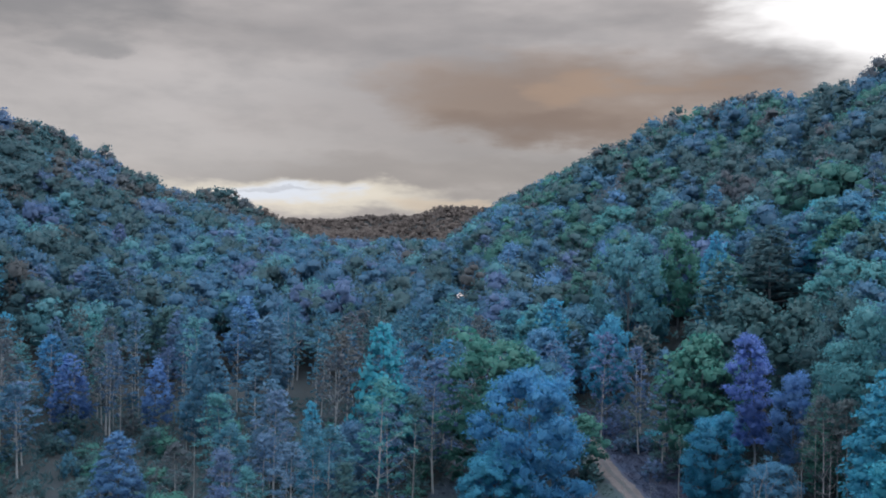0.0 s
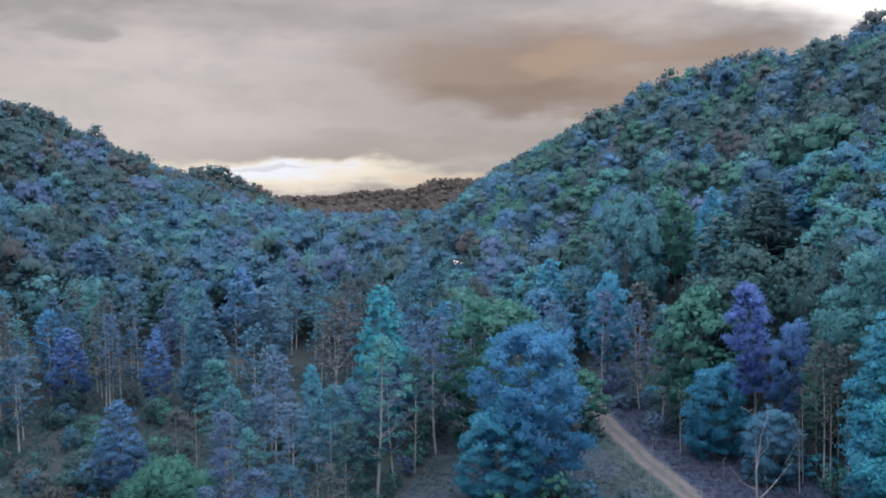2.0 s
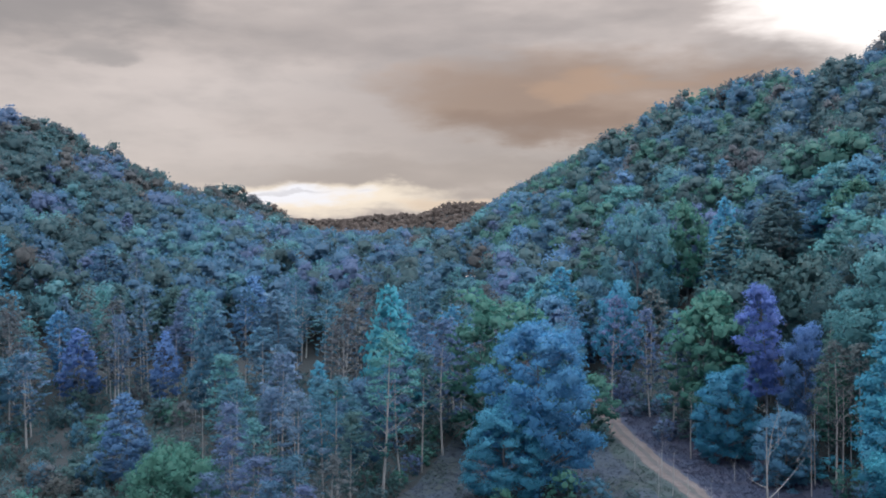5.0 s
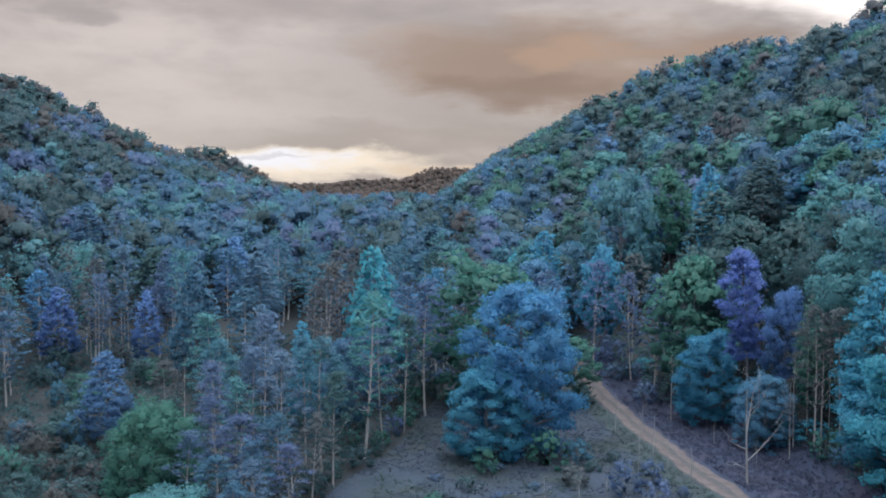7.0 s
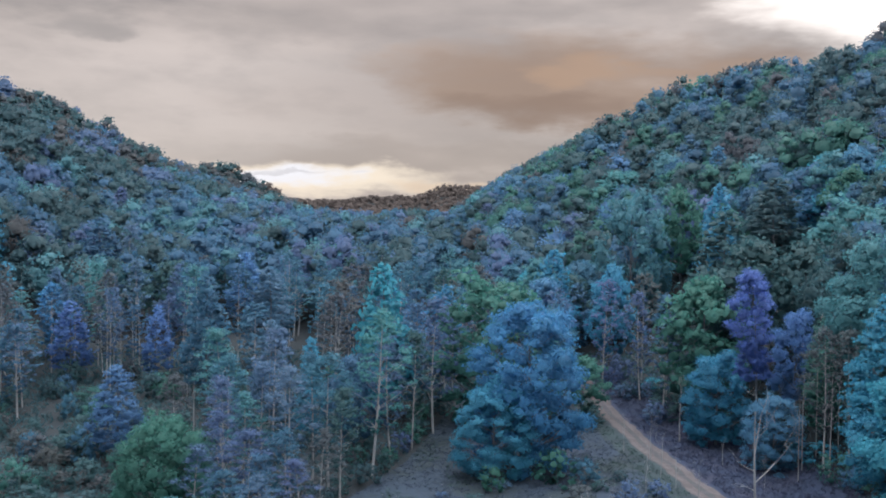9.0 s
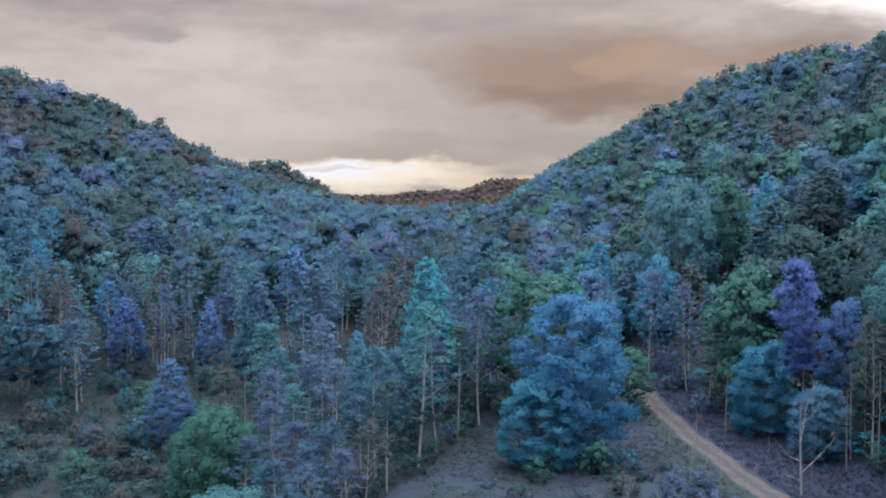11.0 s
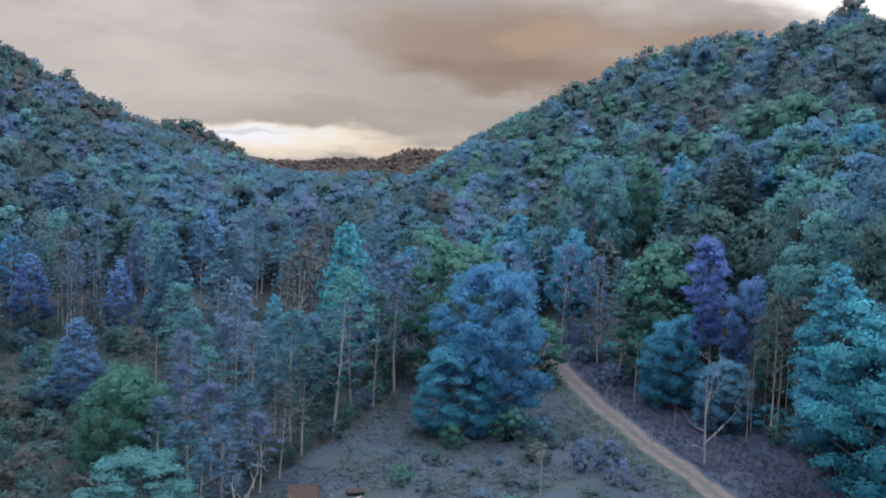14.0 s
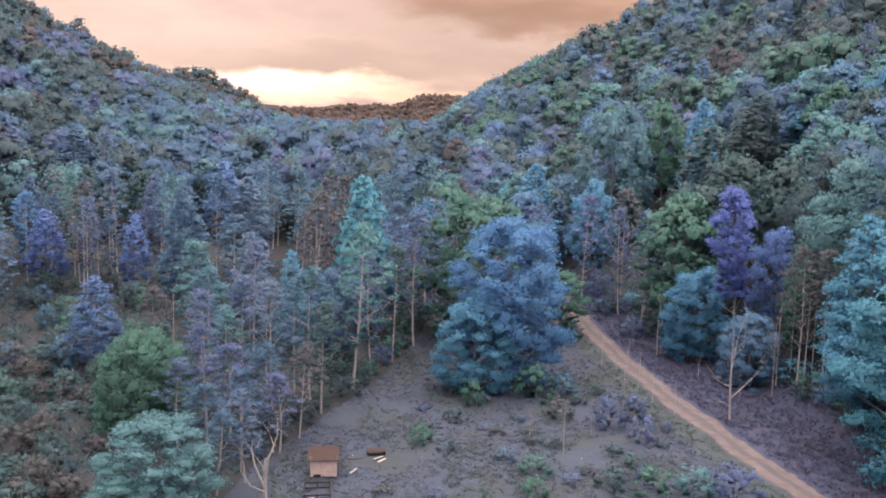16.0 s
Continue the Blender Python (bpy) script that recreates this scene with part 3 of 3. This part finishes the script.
tree("dead", 31.0, 109.0, 6.0, 2.2, "", 0, "beside the dirt road")
tree("dead", 30.0, 101.0, 5.5, 2.0, "", 2, "beside the dirt road")
tree("dead", 17.2, 80.4, 5.0, 2.6, "", 1, "in the meadow")

# Crowns that stand out farther up the slopes.
tree("dome", 69.4, 288.0, 17.0, 17.0, "mint", 0)
tree("cone", 85.5, 244.0, 19.0, 9.5, "slate", 1)
tree("dome", 79.7, 257.0, 16.0, 13.0, "green", 2)
tree("round", 63.5, 356.0, 12.0, 13.0, "violet", 1)
tree("dome", 72.0, 140.0, 18.0, 13.0, "mint", 1)
tree("round", 10.5, 224.6, 17.0, 14.0, "teal", 0, "in the valley wood")
tree("tall", 36.5, 310.0, 19.0, 9.0, "slate", 1, "in the valley wood")
tree("cone", -34.8, 200.0, 17.0, 10.0, "violet", 2, "in the valley wood")
tree("cone", -88.2, 285.0, 19.0, 9.0, "lilac", 0)
tree("cone", -82.0, 208.0, 17.0, 9.0, "lilac", 1)
tree("tall", -64.7, 216.0, 20.0, 9.0, "lilac", 2)
tree("cone", 74.0, 177.0, 20.0, 14.0, "dark", 2)
tree("cone", 59.1, 162.0, 22.0, 15.0, "dark", 0)
tree("round", -17.4, 248.0, 15.0, 11.0, "green", 3, "in the valley wood")
tree("round", -30.9, 297.0, 14.0, 17.0, "bracken", 1, "in the valley wood")
tree("tall", 33.6, 362.0, 17.0, 12.0, "lilac", 3, "in the valley wood")
tree("cone", -69.9, 211.0, 21.0, 13.0, "teal", 1)
tree("cone", -59.5, 288.0, 18.0, 13.0, "teal", 0)
tree("round", -99.7, 269.0, 15.0, 14.0, "bracken", 2)
tree("round", 58.3, 127.0, 20.0, 10.0, "dark", 3)
tree("tall", -11.1, 152.0, 17.0, 9.0, "bracken", 1, "in the valley wood")
tree("cone", -24.0, 164.0, 18.0, 10.0, "steel", 2, "in the valley wood")


def crowded(x, y, gap):
    return any((x - a) ** 2 + (y - b) ** 2 < (gap + 0.22 * w) ** 2 for a, b, w in planted)


def allowed(x, y):
    """Whether woods grow here: not on the meadow, the road, the brush or in front of the camera."""
    if y < 64 or abs(x - float(road_x(y))) < 5 and y < 190:
        return False
    if y < 156 and left_edge(y) - 1 < x < right_edge(y) + 1:
        return False
    if x < -24 and y < 96 + (-x - 24) * 1.05 and x > -62:
        return False
    return x > 40 or y > 92


LEFT_MIX = [("tall", h) for h in ("steel", "lilac", "steel", "teal", "blue", "teal", "brown", "teal", "mint", "teal", "dark")] + [("cone", "teal"), ("cone", "steel"), ("round", "teal"), ("round", "dark")]
RIGHT_MIX = [("round", h) for h in ("slate", "teal", "teal", "cyan", "teal", "mint", "teal", "dark", "dark", "green", "dark")] + [("tall", "lilac"), ("tall", "steel"), ("cone", "teal")]
RIGHT_HUES = ["slate", "steel", "teal", "teal", "mint", "teal", "dark", "green", "dark", "teal", "dark", "green"]
RIGHT_TOP = ["teal", "dark", "teal", "dark", "green", "dark", "brown", "dark", "teal", "dark", "green", "dark"]
LEFT_TOP = ["brown", "dark", "bracken", "steel", "dark", "bracken", "dark", "brown", "dark", "teal", "dark"]
FAR_HUES = ["steel", "teal", "dark", "steel", "teal", "dark", "teal", "mint", "dark", "teal", "dark", "bracken", "dark"]


def pick(some, x, y):
    """One of some, alike among neighbours, with a few strangers."""
    if rng.random() < 0.3:
        return some[rng.integers(len(some))]
    v = 0.5 + 0.75 * noise.noise((x * 0.028, y * 0.028, 3.1)) + rng.normal() * 0.13
    return some[int(np.clip(v, 0, 0.999) * len(some))]


stars = [spot for spot in planted if spot[1] > 98]


def screens(x, y):
    """Whether a tree here would stand right in front of one that stands out."""
    return any(b - 34 < y < b and abs(x - a * y / b) < 0.5 * w + 2.2 for a, b, w in stars)


count = 0
for gy in np.arange(66, 196, 5.9):
    for gx in np.arange(-104, 110, 5.9):
        x, y = gx + rng.uniform(-2.6, 2.6), gy + rng.uniform(-2.6, 2.6)
        if abs(x + 2) > 0.53 * y + 12 or not allowed(x, y) or screens(x, y) or crowded(x, y, 2.6) or count >= 400:
            continue
        right = x > 0.5 * (left_edge(y) + right_edge(y))
        kind, hue = pick(RIGHT_MIX if right else LEFT_MIX, x, y)
        h = {"tall": 16.5, "cone": 14, "round": 15}[kind] * rng.uniform(0.75, 1.2)
        if not right and y < 100:
            h *= 0.72
        tree(kind, x, y, h, {"tall": 6.8, "cone": 6.4, "round": 9.6}[kind] * rng.uniform(0.85, 1.2), hue, int(rng.integers(4)), "on the wooded slope" if right else "in the valley wood")
        count += 1


# ---- distant woods ----
def in_sight(x, y, z):
    """Whether a tree top is not sunk behind a ridge as seen from over the meadow."""
    f = np.linspace(0.3, 0.96, 26)
    return bool(np.all(terrain(x * f, y * f) + 8 < 38 + (z - 38) * f + 14 * f))


def far_woods(name, spots, lobes_each, per_area, size):
    """Woods too many to count, as one mesh of leafy crowns."""
    keys, lobes, hues, centres = list(LEAF), [], [], []
    n = np.arange(lobes_each)
    f = (n + 0.5) / lobes_each
    for x, y, h, w, hue in spots:
        z = float(terrain(x, y))
        a = rng.uniform(0, 6.28) + n * 2.4 + rng.normal(size=lobes_each) * 0.4
        d = w * 0.5 * np.sin(np.pi * (0.34 + 0.62 * f)) ** 0.7 * rng.uniform(0.45, 0.85, lobes_each)
        rad = w * rng.uniform(0.2, 0.3, lobes_each) * (1.15 - 0.3 * f)
        lobes.append(np.stack([x + np.cos(a) * d, y + np.sin(a) * d, z + h * (0.3 + 0.62 * f), rad, rng.uniform(0.6, 0.85, lobes_each)], -1))
        centres.append(np.tile((x, y, z + 0.45 * h), (lobes_each, 1)))
        hues += [keys.index(hue)] * lobes_each
    lobes = np.concatenate(lobes)
    v, q, normals = leaves(lobes, per_area, size, rng, 0.4, core=0.74, jitter=0.7, centres=np.concatenate(centres), crisp=0.35)
    many = np.repeat(hues, np.maximum(5, (per_area * lobes[:, 3] ** 2).astype(int)))
    me = mesh_of(name, v, q, [LEAF[k] for k in keys], normals=normals)
    me.polygons.foreach_set("material_index", np.concatenate([many, many, np.repeat(hues, 20)]).astype(np.int32))
    return tagged(new(name, me), kind="stuff")


def spread_woods(y0, y1, step, half, height, width):
    spots = []
    for gy in np.arange(y0, y1, step):
        for gx in np.arange(-half(gy), half(gy), step):
            x, y = gx + rng.uniform(-0.4, 0.4) * step, gy + rng.uniform(-0.4, 0.4) * step
            low = 1.0
            if 200 < y < 320 and abs(x - 0.0587 * y) < 5.5:
                if y > 284:
                    continue  # the yard of the house
                low = 0.42
            if not in_sight(x, y, float(terrain(x, y)) + height):
                continue
            if any((x - a) ** 2 + (y - b) ** 2 < (0.45 * w + 2.5) ** 2 for a, b, w in planted if b > 185):
                continue
            z = float(terrain(x, y))
            if y > 640:
                hue = "umber"
            elif y > 548 and x < 40:
                hue = ("brown", "bracken", "dark", "dark")[rng.integers(4)]
            elif x > 25:
                hue = pick(RIGHT_TOP if z > 30 + 12 * rng.random() else RIGHT_HUES, x, y)
            else:
                hue = pick(LEFT_TOP if z > 24 + 14 * rng.random() else FAR_HUES, x, y)
            spots.append((x, y, low * height * rng.uniform(0.7, 1.25), low**0.5 * width * rng.uniform(0.7, 1.35), hue))
    return spots


tagged(far_woods("hillside_woods", spread_woods(192, 345, 8.6, lambda y: 0.53 * y + 15, 17.0, 11.0), 10, 7.0, 0.72), "teal and green broadleaf woods covering both hillsides", "woods")
tagged(far_woods("valley_head_woods", spread_woods(345, 660, 10.5, lambda y: 0.52 * y + 10, 15.5, 12.8), 7, 2.4, 1.3), "dark woods along the far valley ridges", "woods")
tagged(far_woods("horizon_woods", spread_woods(665, 1000, 11.5, lambda y: 0.22 * y, 12.0, 13.0) + spread_woods(1000, 1450, 15.0, lambda y: 0.2 * y, 12.0, 16.0) + spread_woods(1450, 2400, 24.0, lambda y: 0.2 * y, 13.0, 25.0), 3, 0.1, 2.2), "brownish woods on the low hills at the horizon", "woods")


# ---- meadow, road and verges ----
MY = np.arange(20, 176, 0.8)
strip("meadow", left_edge, lambda y: road_x(y) - 4.5, np.arange(20, 158, 0.8), 45, MEADOW, 0.03, "uneven grey-green meadow with weeds and pale flecks", "meadow")
strip("green_verge", lambda y: road_x(y) - 4.5, lambda y: road_x(y) - 1.2, MY, 6, GREEN_VERGE, 0.03, "short green grass along the dirt road", "verge")
strip("weed_strip", lambda y: road_x(y) + 1.2, lambda y: np.maximum(right_edge(y) + 1, road_x(y) + 2.5), MY, 14, VERGE, 0.03, "dark purplish dry weeds between road and woods", "verge")
def worn(y, k):
    """The uneven edge of the road."""
    return 0.10 * np.sin(0.9 * y + k) + 0.05 * np.sin(2.3 * y + 2 * k) + 0.14 * np.sin(0.37 * y + 3 * k)


road = strip("road", lambda y: road_x(y) - 1.55 + worn(y, 0.3), lambda y: road_x(y) + 1.55 + worn(y, 1.9), np.arange(12, 214, 0.5), 17, DIRT, 0.05, "single-lane tan dirt road with worn ruts", "road", lambda u: 0.05 - 0.07 * np.abs(2 * u - 1) ** 4 - 0.05 * np.exp(-((np.abs(u - 0.5) - 0.26) / 0.09) ** 2))
road.data.materials.append(RUT)
road.data.polygons.foreach_set("material_index", np.tile(np.array([0, 1, 1, 1, 1, 1, 0, 0, 0, 0, 1, 1, 1, 1, 1, 0], np.int32), len(road.data.polygons) // 16))


def tufts(name, spots, height, width, mat, blades, lean=0.5):
    """Clumps of blades on the ground, as one mesh."""
    p = np.asarray(spots, float)
    p = np.repeat(np.column_stack([p, rough_ground(p[:, 0], p[:, 1])]), blades, 0)
    p[:, :2] += rng.normal(size=(len(p), 2)) * width
    a = rng.uniform(0, 6.28, len(p))
    side = np.column_stack([np.cos(a), np.sin(a), 0 * a]) * width * 0.45
    h = height * rng.uniform(0.5, 1.3, (len(p), 1))
    tip = p + np.column_stack([rng.normal(size=(len(p), 2)) * lean, np.ones(len(p))]) * h
    v = np.stack([p - side, p + side, tip + side * 0.5, tip - side * 0.5], 1).reshape(-1, 3)
    return tagged(new(name, mesh_of(name, v, np.arange(len(v)).reshape(-1, 4), [mat])), kind="stuff")


def scatter(n, inside, x0, x1, y0, y1):
    got = []
    while len(got) < n:
        x, y = rng.uniform(x0, x1), rng.uniform(y0, y1)
        if inside(x, y):
            got.append((x, y))
    return got


def on_meadow(x, y):
    return left_edge(y) < x < road_x(y) - 4.2


tagged(tufts("meadow_grass", scatter(9000, lambda x, y: on_meadow(x, y) and math.sin(x * 0.33 + 2 * math.sin(y * 0.11)) * math.sin(y * 0.29) > -0.35, -14, 34, 58, 150), 0.16, 0.12, BLADE, 4, 1.5), "grey-blue tufts of meadow grass", "grass")
tagged(tufts("green_grass", scatter(4500, lambda x, y: on_meadow(x, y) and math.sin(x * 0.41 + 1.0) * math.sin(y * 0.23 + 0.6 * math.sin(x * 0.5)) > 0.1 or -4.5 < x - road_x(y) < -2, -14, 36, 58, 150), 0.18, 0.13, BLADE_GREEN, 4, 1.5), "green tufts of grass", "grass")
tagged(tufts("dry_weeds", scatter(6500, lambda x, y: road_x(y) + 2.0 < x < right_edge(y) + 2, 30, 50, 58, 165), 0.3, 0.1, WEED, 4, 1.1), "purplish dry weeds beside the road", "weeds")
tagged(tufts("undergrowth", scatter(11000, lambda x, y: x < left_edge(y) - 1 or x > right_edge(y), -75, 75, 60, 175), 0.55, 0.2, LEAF["dark"], 4, 1.0), "dark undergrowth beneath the trees", "undergrowth")
tagged(tufts("seed_heads", scatter(150, on_meadow, -10, 32, 60, 130), 0.13, 0.07, FLECK, 1), "pale seed heads scattered over the meadow", "weeds")

for x, y in scatter(70, lambda x, y: x < left_edge(y) - 1.5 and not crowded(x, y, 0.2), -62, 8, 92, 152):
    tree("bush", x, y, rng.uniform(1.8, 4.2), rng.uniform(2.6, 4.6), ("dark", "dark", "green", "teal", "brown")[rng.integers(5)], int(rng.integers(3)), "under the trees")
for x, y in scatter(26, lambda x, y: abs(x - road_x(y)) > 3.2 and not crowded(x, y, 0.2), 19, 44, 124, 165):
    tree("bush", x, y, rng.uniform(1.6, 3.6), rng.uniform(2.4, 4.2), ("dark", "teal", "lilac", "steel")[rng.integers(4)], int(rng.integers(3)), "under the trees")

# Bushes of the brush on the valley's side, and of the meadow.
for x, y in scatter(125, lambda x, y: x < -22 and y < 100 + (-x - 24) * 1.1 and not crowded(x, y, 0.9), -62, -22, 62, 140):
    tree("bush", x, y, rng.uniform(1.4, 3.4), rng.uniform(2.4, 4.6), ("dark", "dark", "bracken", "dark", "bracken")[rng.integers(5)], int(rng.integers(3)), "in the brush")
tree("bush", 4.3, 83.5, 1.9, 2.6, "green", 0, "in the meadow")
tree("bush", 6.5, 81.5, 1.3, 2.0, "dark", 1, "in the meadow")
tree("bush", 23.1, 71.0, 2.4, 3.6, "green", 1, "in the meadow")
tree("bush", 20.0, 72.5, 2.0, 3.0, "dark", 2, "in the meadow")
tree("bush", 26.4, 71.2, 2.6, 3.6, "mint", 0, "in the meadow")
tree("bush", 29.5, 70.0, 3.2, 4.6, "steel", 1, "beside the dirt road")
tree("bush", 12.7, 71.0, 1.6, 2.4, "green", 2, "in the meadow")
tree("bush", 10.0, 95.5, 3.0, 2.6, "green", 0, "under the blue tree")
tree("bush", 17.5, 97.5, 4.2, 4.5, "green", 1, "under the blue tree")
tree("bush", 20.5, 98.0, 3.0, 3.4, "teal", 2, "under the blue tree")
tree("bush", 8.0, 90.0, 1.4, 2.6, "dark", 1, "in the meadow")
tree("bush", 14.0, 76.0, 1.5, 3.0, "green", 0, "in the meadow")
tree("bush", 18.5, 91.0, 2.2, 3.2, "brown", 2, "in the meadow")
tree("bush", 27.0, 90.5, 2.6, 3.0, "steel", 1, "beside the dirt road")
tree("bush", 23.5, 88.0, 3.4, 3.2, "steel", 0, "in the meadow")
tree("bush", 25.5, 84.0, 2.8, 3.0, "lilac", 1, "in the meadow")
for x, y in scatter(34, lambda x, y: on_meadow(x, y) and not crowded(x, y, 0.8) and (x > 4 or y < 74), -6, 31, 66, 100):
    tree("bush", x, y, rng.uniform(0.5, 1.3), rng.uniform(1.0, 2.2), ("dark", "steel", "brown", "lilac", "dark")[rng.integers(5)], int(rng.integers(3)), "in the meadow")
for y in np.arange(66, 150, 4.2):
    tree("bush", float(right_edge(y)) + rng.uniform(0.2, 2.2), y, rng.uniform(1.8, 3.8), rng.uniform(2.6, 4.4), ("cyan", "teal", "dark", "blue", "green")[rng.integers(5)], int(rng.integers(3)), "at the wood's edge")
for y in np.arange(80, 150, 4.6):
    tree("bush", float(left_edge(y)) - rng.uniform(0.2, 2.5), y, rng.uniform(1.4, 3.2), rng.uniform(2.0, 3.6), ("dark", "green", "brown", "steel")[rng.integers(4)], int(rng.integers(3)), "at the wood's edge")
for x, y in ((28.6, 113.0), (29.3, 104.0), (30.6, 97.0), (31.6, 92.5), (39.0, 106.0), (40.5, 97.0), (41.0, 121.0), (21.0, 86.0), (14.5, 84.0), (26.5, 94.0)):
    tree("dead", x, y, rng.uniform(3.2, 6.0), rng.uniform(1.4, 2.4), "", int(rng.integers(4)), "beside the dirt road")
for x, y in ((49.5, 95.5), (51.0, 93.5), (52.0, 96.0), (47.5, 96.5), (53.5, 99.0), (-27.0, 118.0), (-33.0, 140.0), (-44.0, 143.0), (-48.0, 152.0), (-13.0, 103.0), (-17.5, 120.0), (-24.0, 127.0)):
    tree("dead", x, y, rng.uniform(11.0, 15.0), rng.uniform(2.6, 3.8), "", int(rng.integers(4)), "among living trees")
for x, y, h in ((46.5, 101.0, 15.0), (48.8, 102.5, 17.0), (50.2, 100.0, 14.0), (45.2, 99.0, 12.0)):
    tree("dead", x, y, h, 2.8, "", int(rng.integers(4)), "beside the road strip")


# ---- shed, pen and planks ----
def box(sx, sy, sz, at=(0, 0, 0), bevel=0.012):
    bm = bmesh.new()
    bmesh.ops.create_cube(bm, size=1)
    bmesh.ops.scale(bm, vec=(sx, sy, sz), verts=bm.verts)
    bmesh.ops.bevel(bm, geom=bm.edges[:], offset=min(bevel, 0.3 * min(sx, sy, sz)), segments=1, affect="EDGES")
    bmesh.ops.translate(bm, vec=at, verts=bm.verts)
    return bm


def part(name, bm, mat, parent, label=""):
    me = bpy.data.meshes.new(name)
    bm.to_mesh(me)
    bm.free()
    me.materials.append(mat)
    ob = new(name, me)
    ob.parent = parent
    return tagged(ob, label)


def thing(name, x, y, turn, label, category, lift=0.0):
    root = new(name)
    root.matrix_basis = pose(x, y, float(rough_ground(x, y)) + lift, 0, 0, turn)
    return tagged(root, label, category)


shed = thing("shed", -4.7, 75.6, 4, "small weathered board shed with a rusty roof in the meadow", "shed")
for i in range(11):
    part("board", box(0.195, 0.03, 1.55 + 0.03 * math.sin(i * 2.1), (-1.0 + 0.2 * i, -0.9, 0.84)), BOARD, shed)
    part("board", box(0.195, 0.03, 1.85, (-1.0 + 0.2 * i, 0.9, 0.98)), BOARD, shed)
for i in range(9):
    for sx in (-1.11, 1.11):
        part("board", box(0.03, 0.195, 1.62 + 0.03 * i, (sx, -0.8 + 0.2 * i, 0.86 + 0.015 * i)), BOARD, shed)
for sx in (-1.05, 1.05):
    for sy in (-0.84, 0.84):
        part("post", box(0.09, 0.09, 1.7, (sx, sy, 0.8)), DARK_WOOD, shed)
part("doorway", box(0.62, 0.02, 0.22, (-0.55, -0.925, 0.17)), DARK_WOOD, shed, "dark low hatch")
for i in range(5):
    sheet_bm = box(0.54, 2.35, 0.025, (0, 0, 0), 0.006)
    bmesh.ops.transform(sheet_bm, matrix=pose(-1.06 + 0.53 * i, 0.0, 1.80 + 0.008 * (i % 2), 11.5, 0, 0.8 * (i % 3 - 1)), verts=sheet_bm.verts)
    part("roof_sheet", sheet_bm, RUST, shed, "rusty corrugated roof sheet")

pen = thing("pen", -4.9, 70.9, 4, "low dark wooden pen frame in front of the shed", "pen")
for sx in (-1.0, 0.0, 1.0):
    for sy in (-1.3, 1.3):
        part("post", box(0.08, 0.08, 0.8, (sx, sy, 0.36)), DARK_WOOD, pen)
for sy in (-1.3, 1.3):
    part("rail", box(2.1, 0.05, 0.12, (0, sy, 0.66)), DARK_WOOD, pen)
    part("rail", box(2.1, 0.05, 0.12, (0, sy, 0.22)), DARK_WOOD, pen)
for sx in (-1.05, 1.05):
    part("rail", box(0.05, 2.6, 0.12, (sx, 0, 0.66)), DARK_WOOD, pen)
    part("rail", box(0.05, 2.6, 0.12, (sx, 0, 0.22)), DARK_WOOD, pen)


def bucket(x, y):
    root = thing("bucket", x, y, 0, "white plastic bucket standing by the pen", "bucket")
    bm = bmesh.new()
    bmesh.ops.create_cone(bm, segments=20, radius1=0.2, radius2=0.26, depth=0.5, cap_ends=False)
    bmesh.ops.create_circle(bm, segments=20, radius=0.2, cap_ends=True, matrix=pose(0, 0, -0.25))
    bmesh.ops.solidify(bm, geom=bm.faces[:], thickness=0.012)
    bmesh.ops.translate(bm, vec=(0, 0, 0.26), verts=bm.verts)
    part("body", bm, WHITE, root)
    v, f = tube([(0.26 * math.cos(a), 0, 0.5 + 0.22 * math.sin(a)) for a in np.linspace(0, math.pi, 9)], [0.008] * 9)
    ob = new("handle", mesh_of("handle", v, f, [DARK_WOOD], smooth=True))
    ob.parent = root
    return root


bucket(-5.3, 69.1)


def plank(x, y, length, turn, tilt, mat, label):
    ob = part("plank", box(length, 0.2, 0.04), mat, None, label)
    ob.matrix_basis = pose(x, y, float(rough_ground(x, y)) + 0.06 + 0.5 * length * math.sin(radians(abs(tilt))), 0, tilt, turn)
    return tagged(ob, label, "plank", "planks by the shed")


plank(-2.1, 76.3, 1.7, 70, 4, BARK_PALE, "whitish loose plank lying in the grass")
plank(0.0, 79.0, 1.5, 55, 6, BARK_PALE, "whitish plank leaning on a rusty sheet")
plank(0.3, 78.6, 1.3, 58, 3, BOARD, "pale grey plank lying in the grass")
plank(-1.6, 79.2, 2.4, 12, 0, DARK_WOOD, "dark fallen board behind the shed")
lean = thing("metal_sheet", -0.2, 80.2, 10, "rust-red metal sheet lying on a low frame", "scrap")
part("sheet", box(1.7, 1.0, 0.03, (0, 0, 0.42)), RUST, lean)
for sx in (-0.75, 0.75):
    part("leg", box(0.07, 0.8, 0.42, (sx, 0, 0.2)), DARK_WOOD, lean)

# The pale house that shows between the trees far up the valley.
house = thing("house", 18.3, 312, 8, "small white house between the trees up the valley", "house")
part("wall", box(8.0, 6.0, 3.0, (0, 0, 1.4)), WHITE, house)
for s in (-1, 1):
    roof = box(8.8, 3.9, 0.15)
    bmesh.ops.transform(roof, matrix=pose(0, s * 1.72, 3.75, -s * 27, 0, 0), verts=roof.verts)
    part("roof", roof, WHITE, house, "pale metal roof slope")
for sx in (-2.2, 2.0):
    part("window", box(1.1, 0.08, 1.2, (sx, -3.02, 1.6)), DARK_WOOD, house)
part("door", box(0.95, 0.08, 2.0, (0.0, -3.02, 1.05)), DARK_WOOD, house)
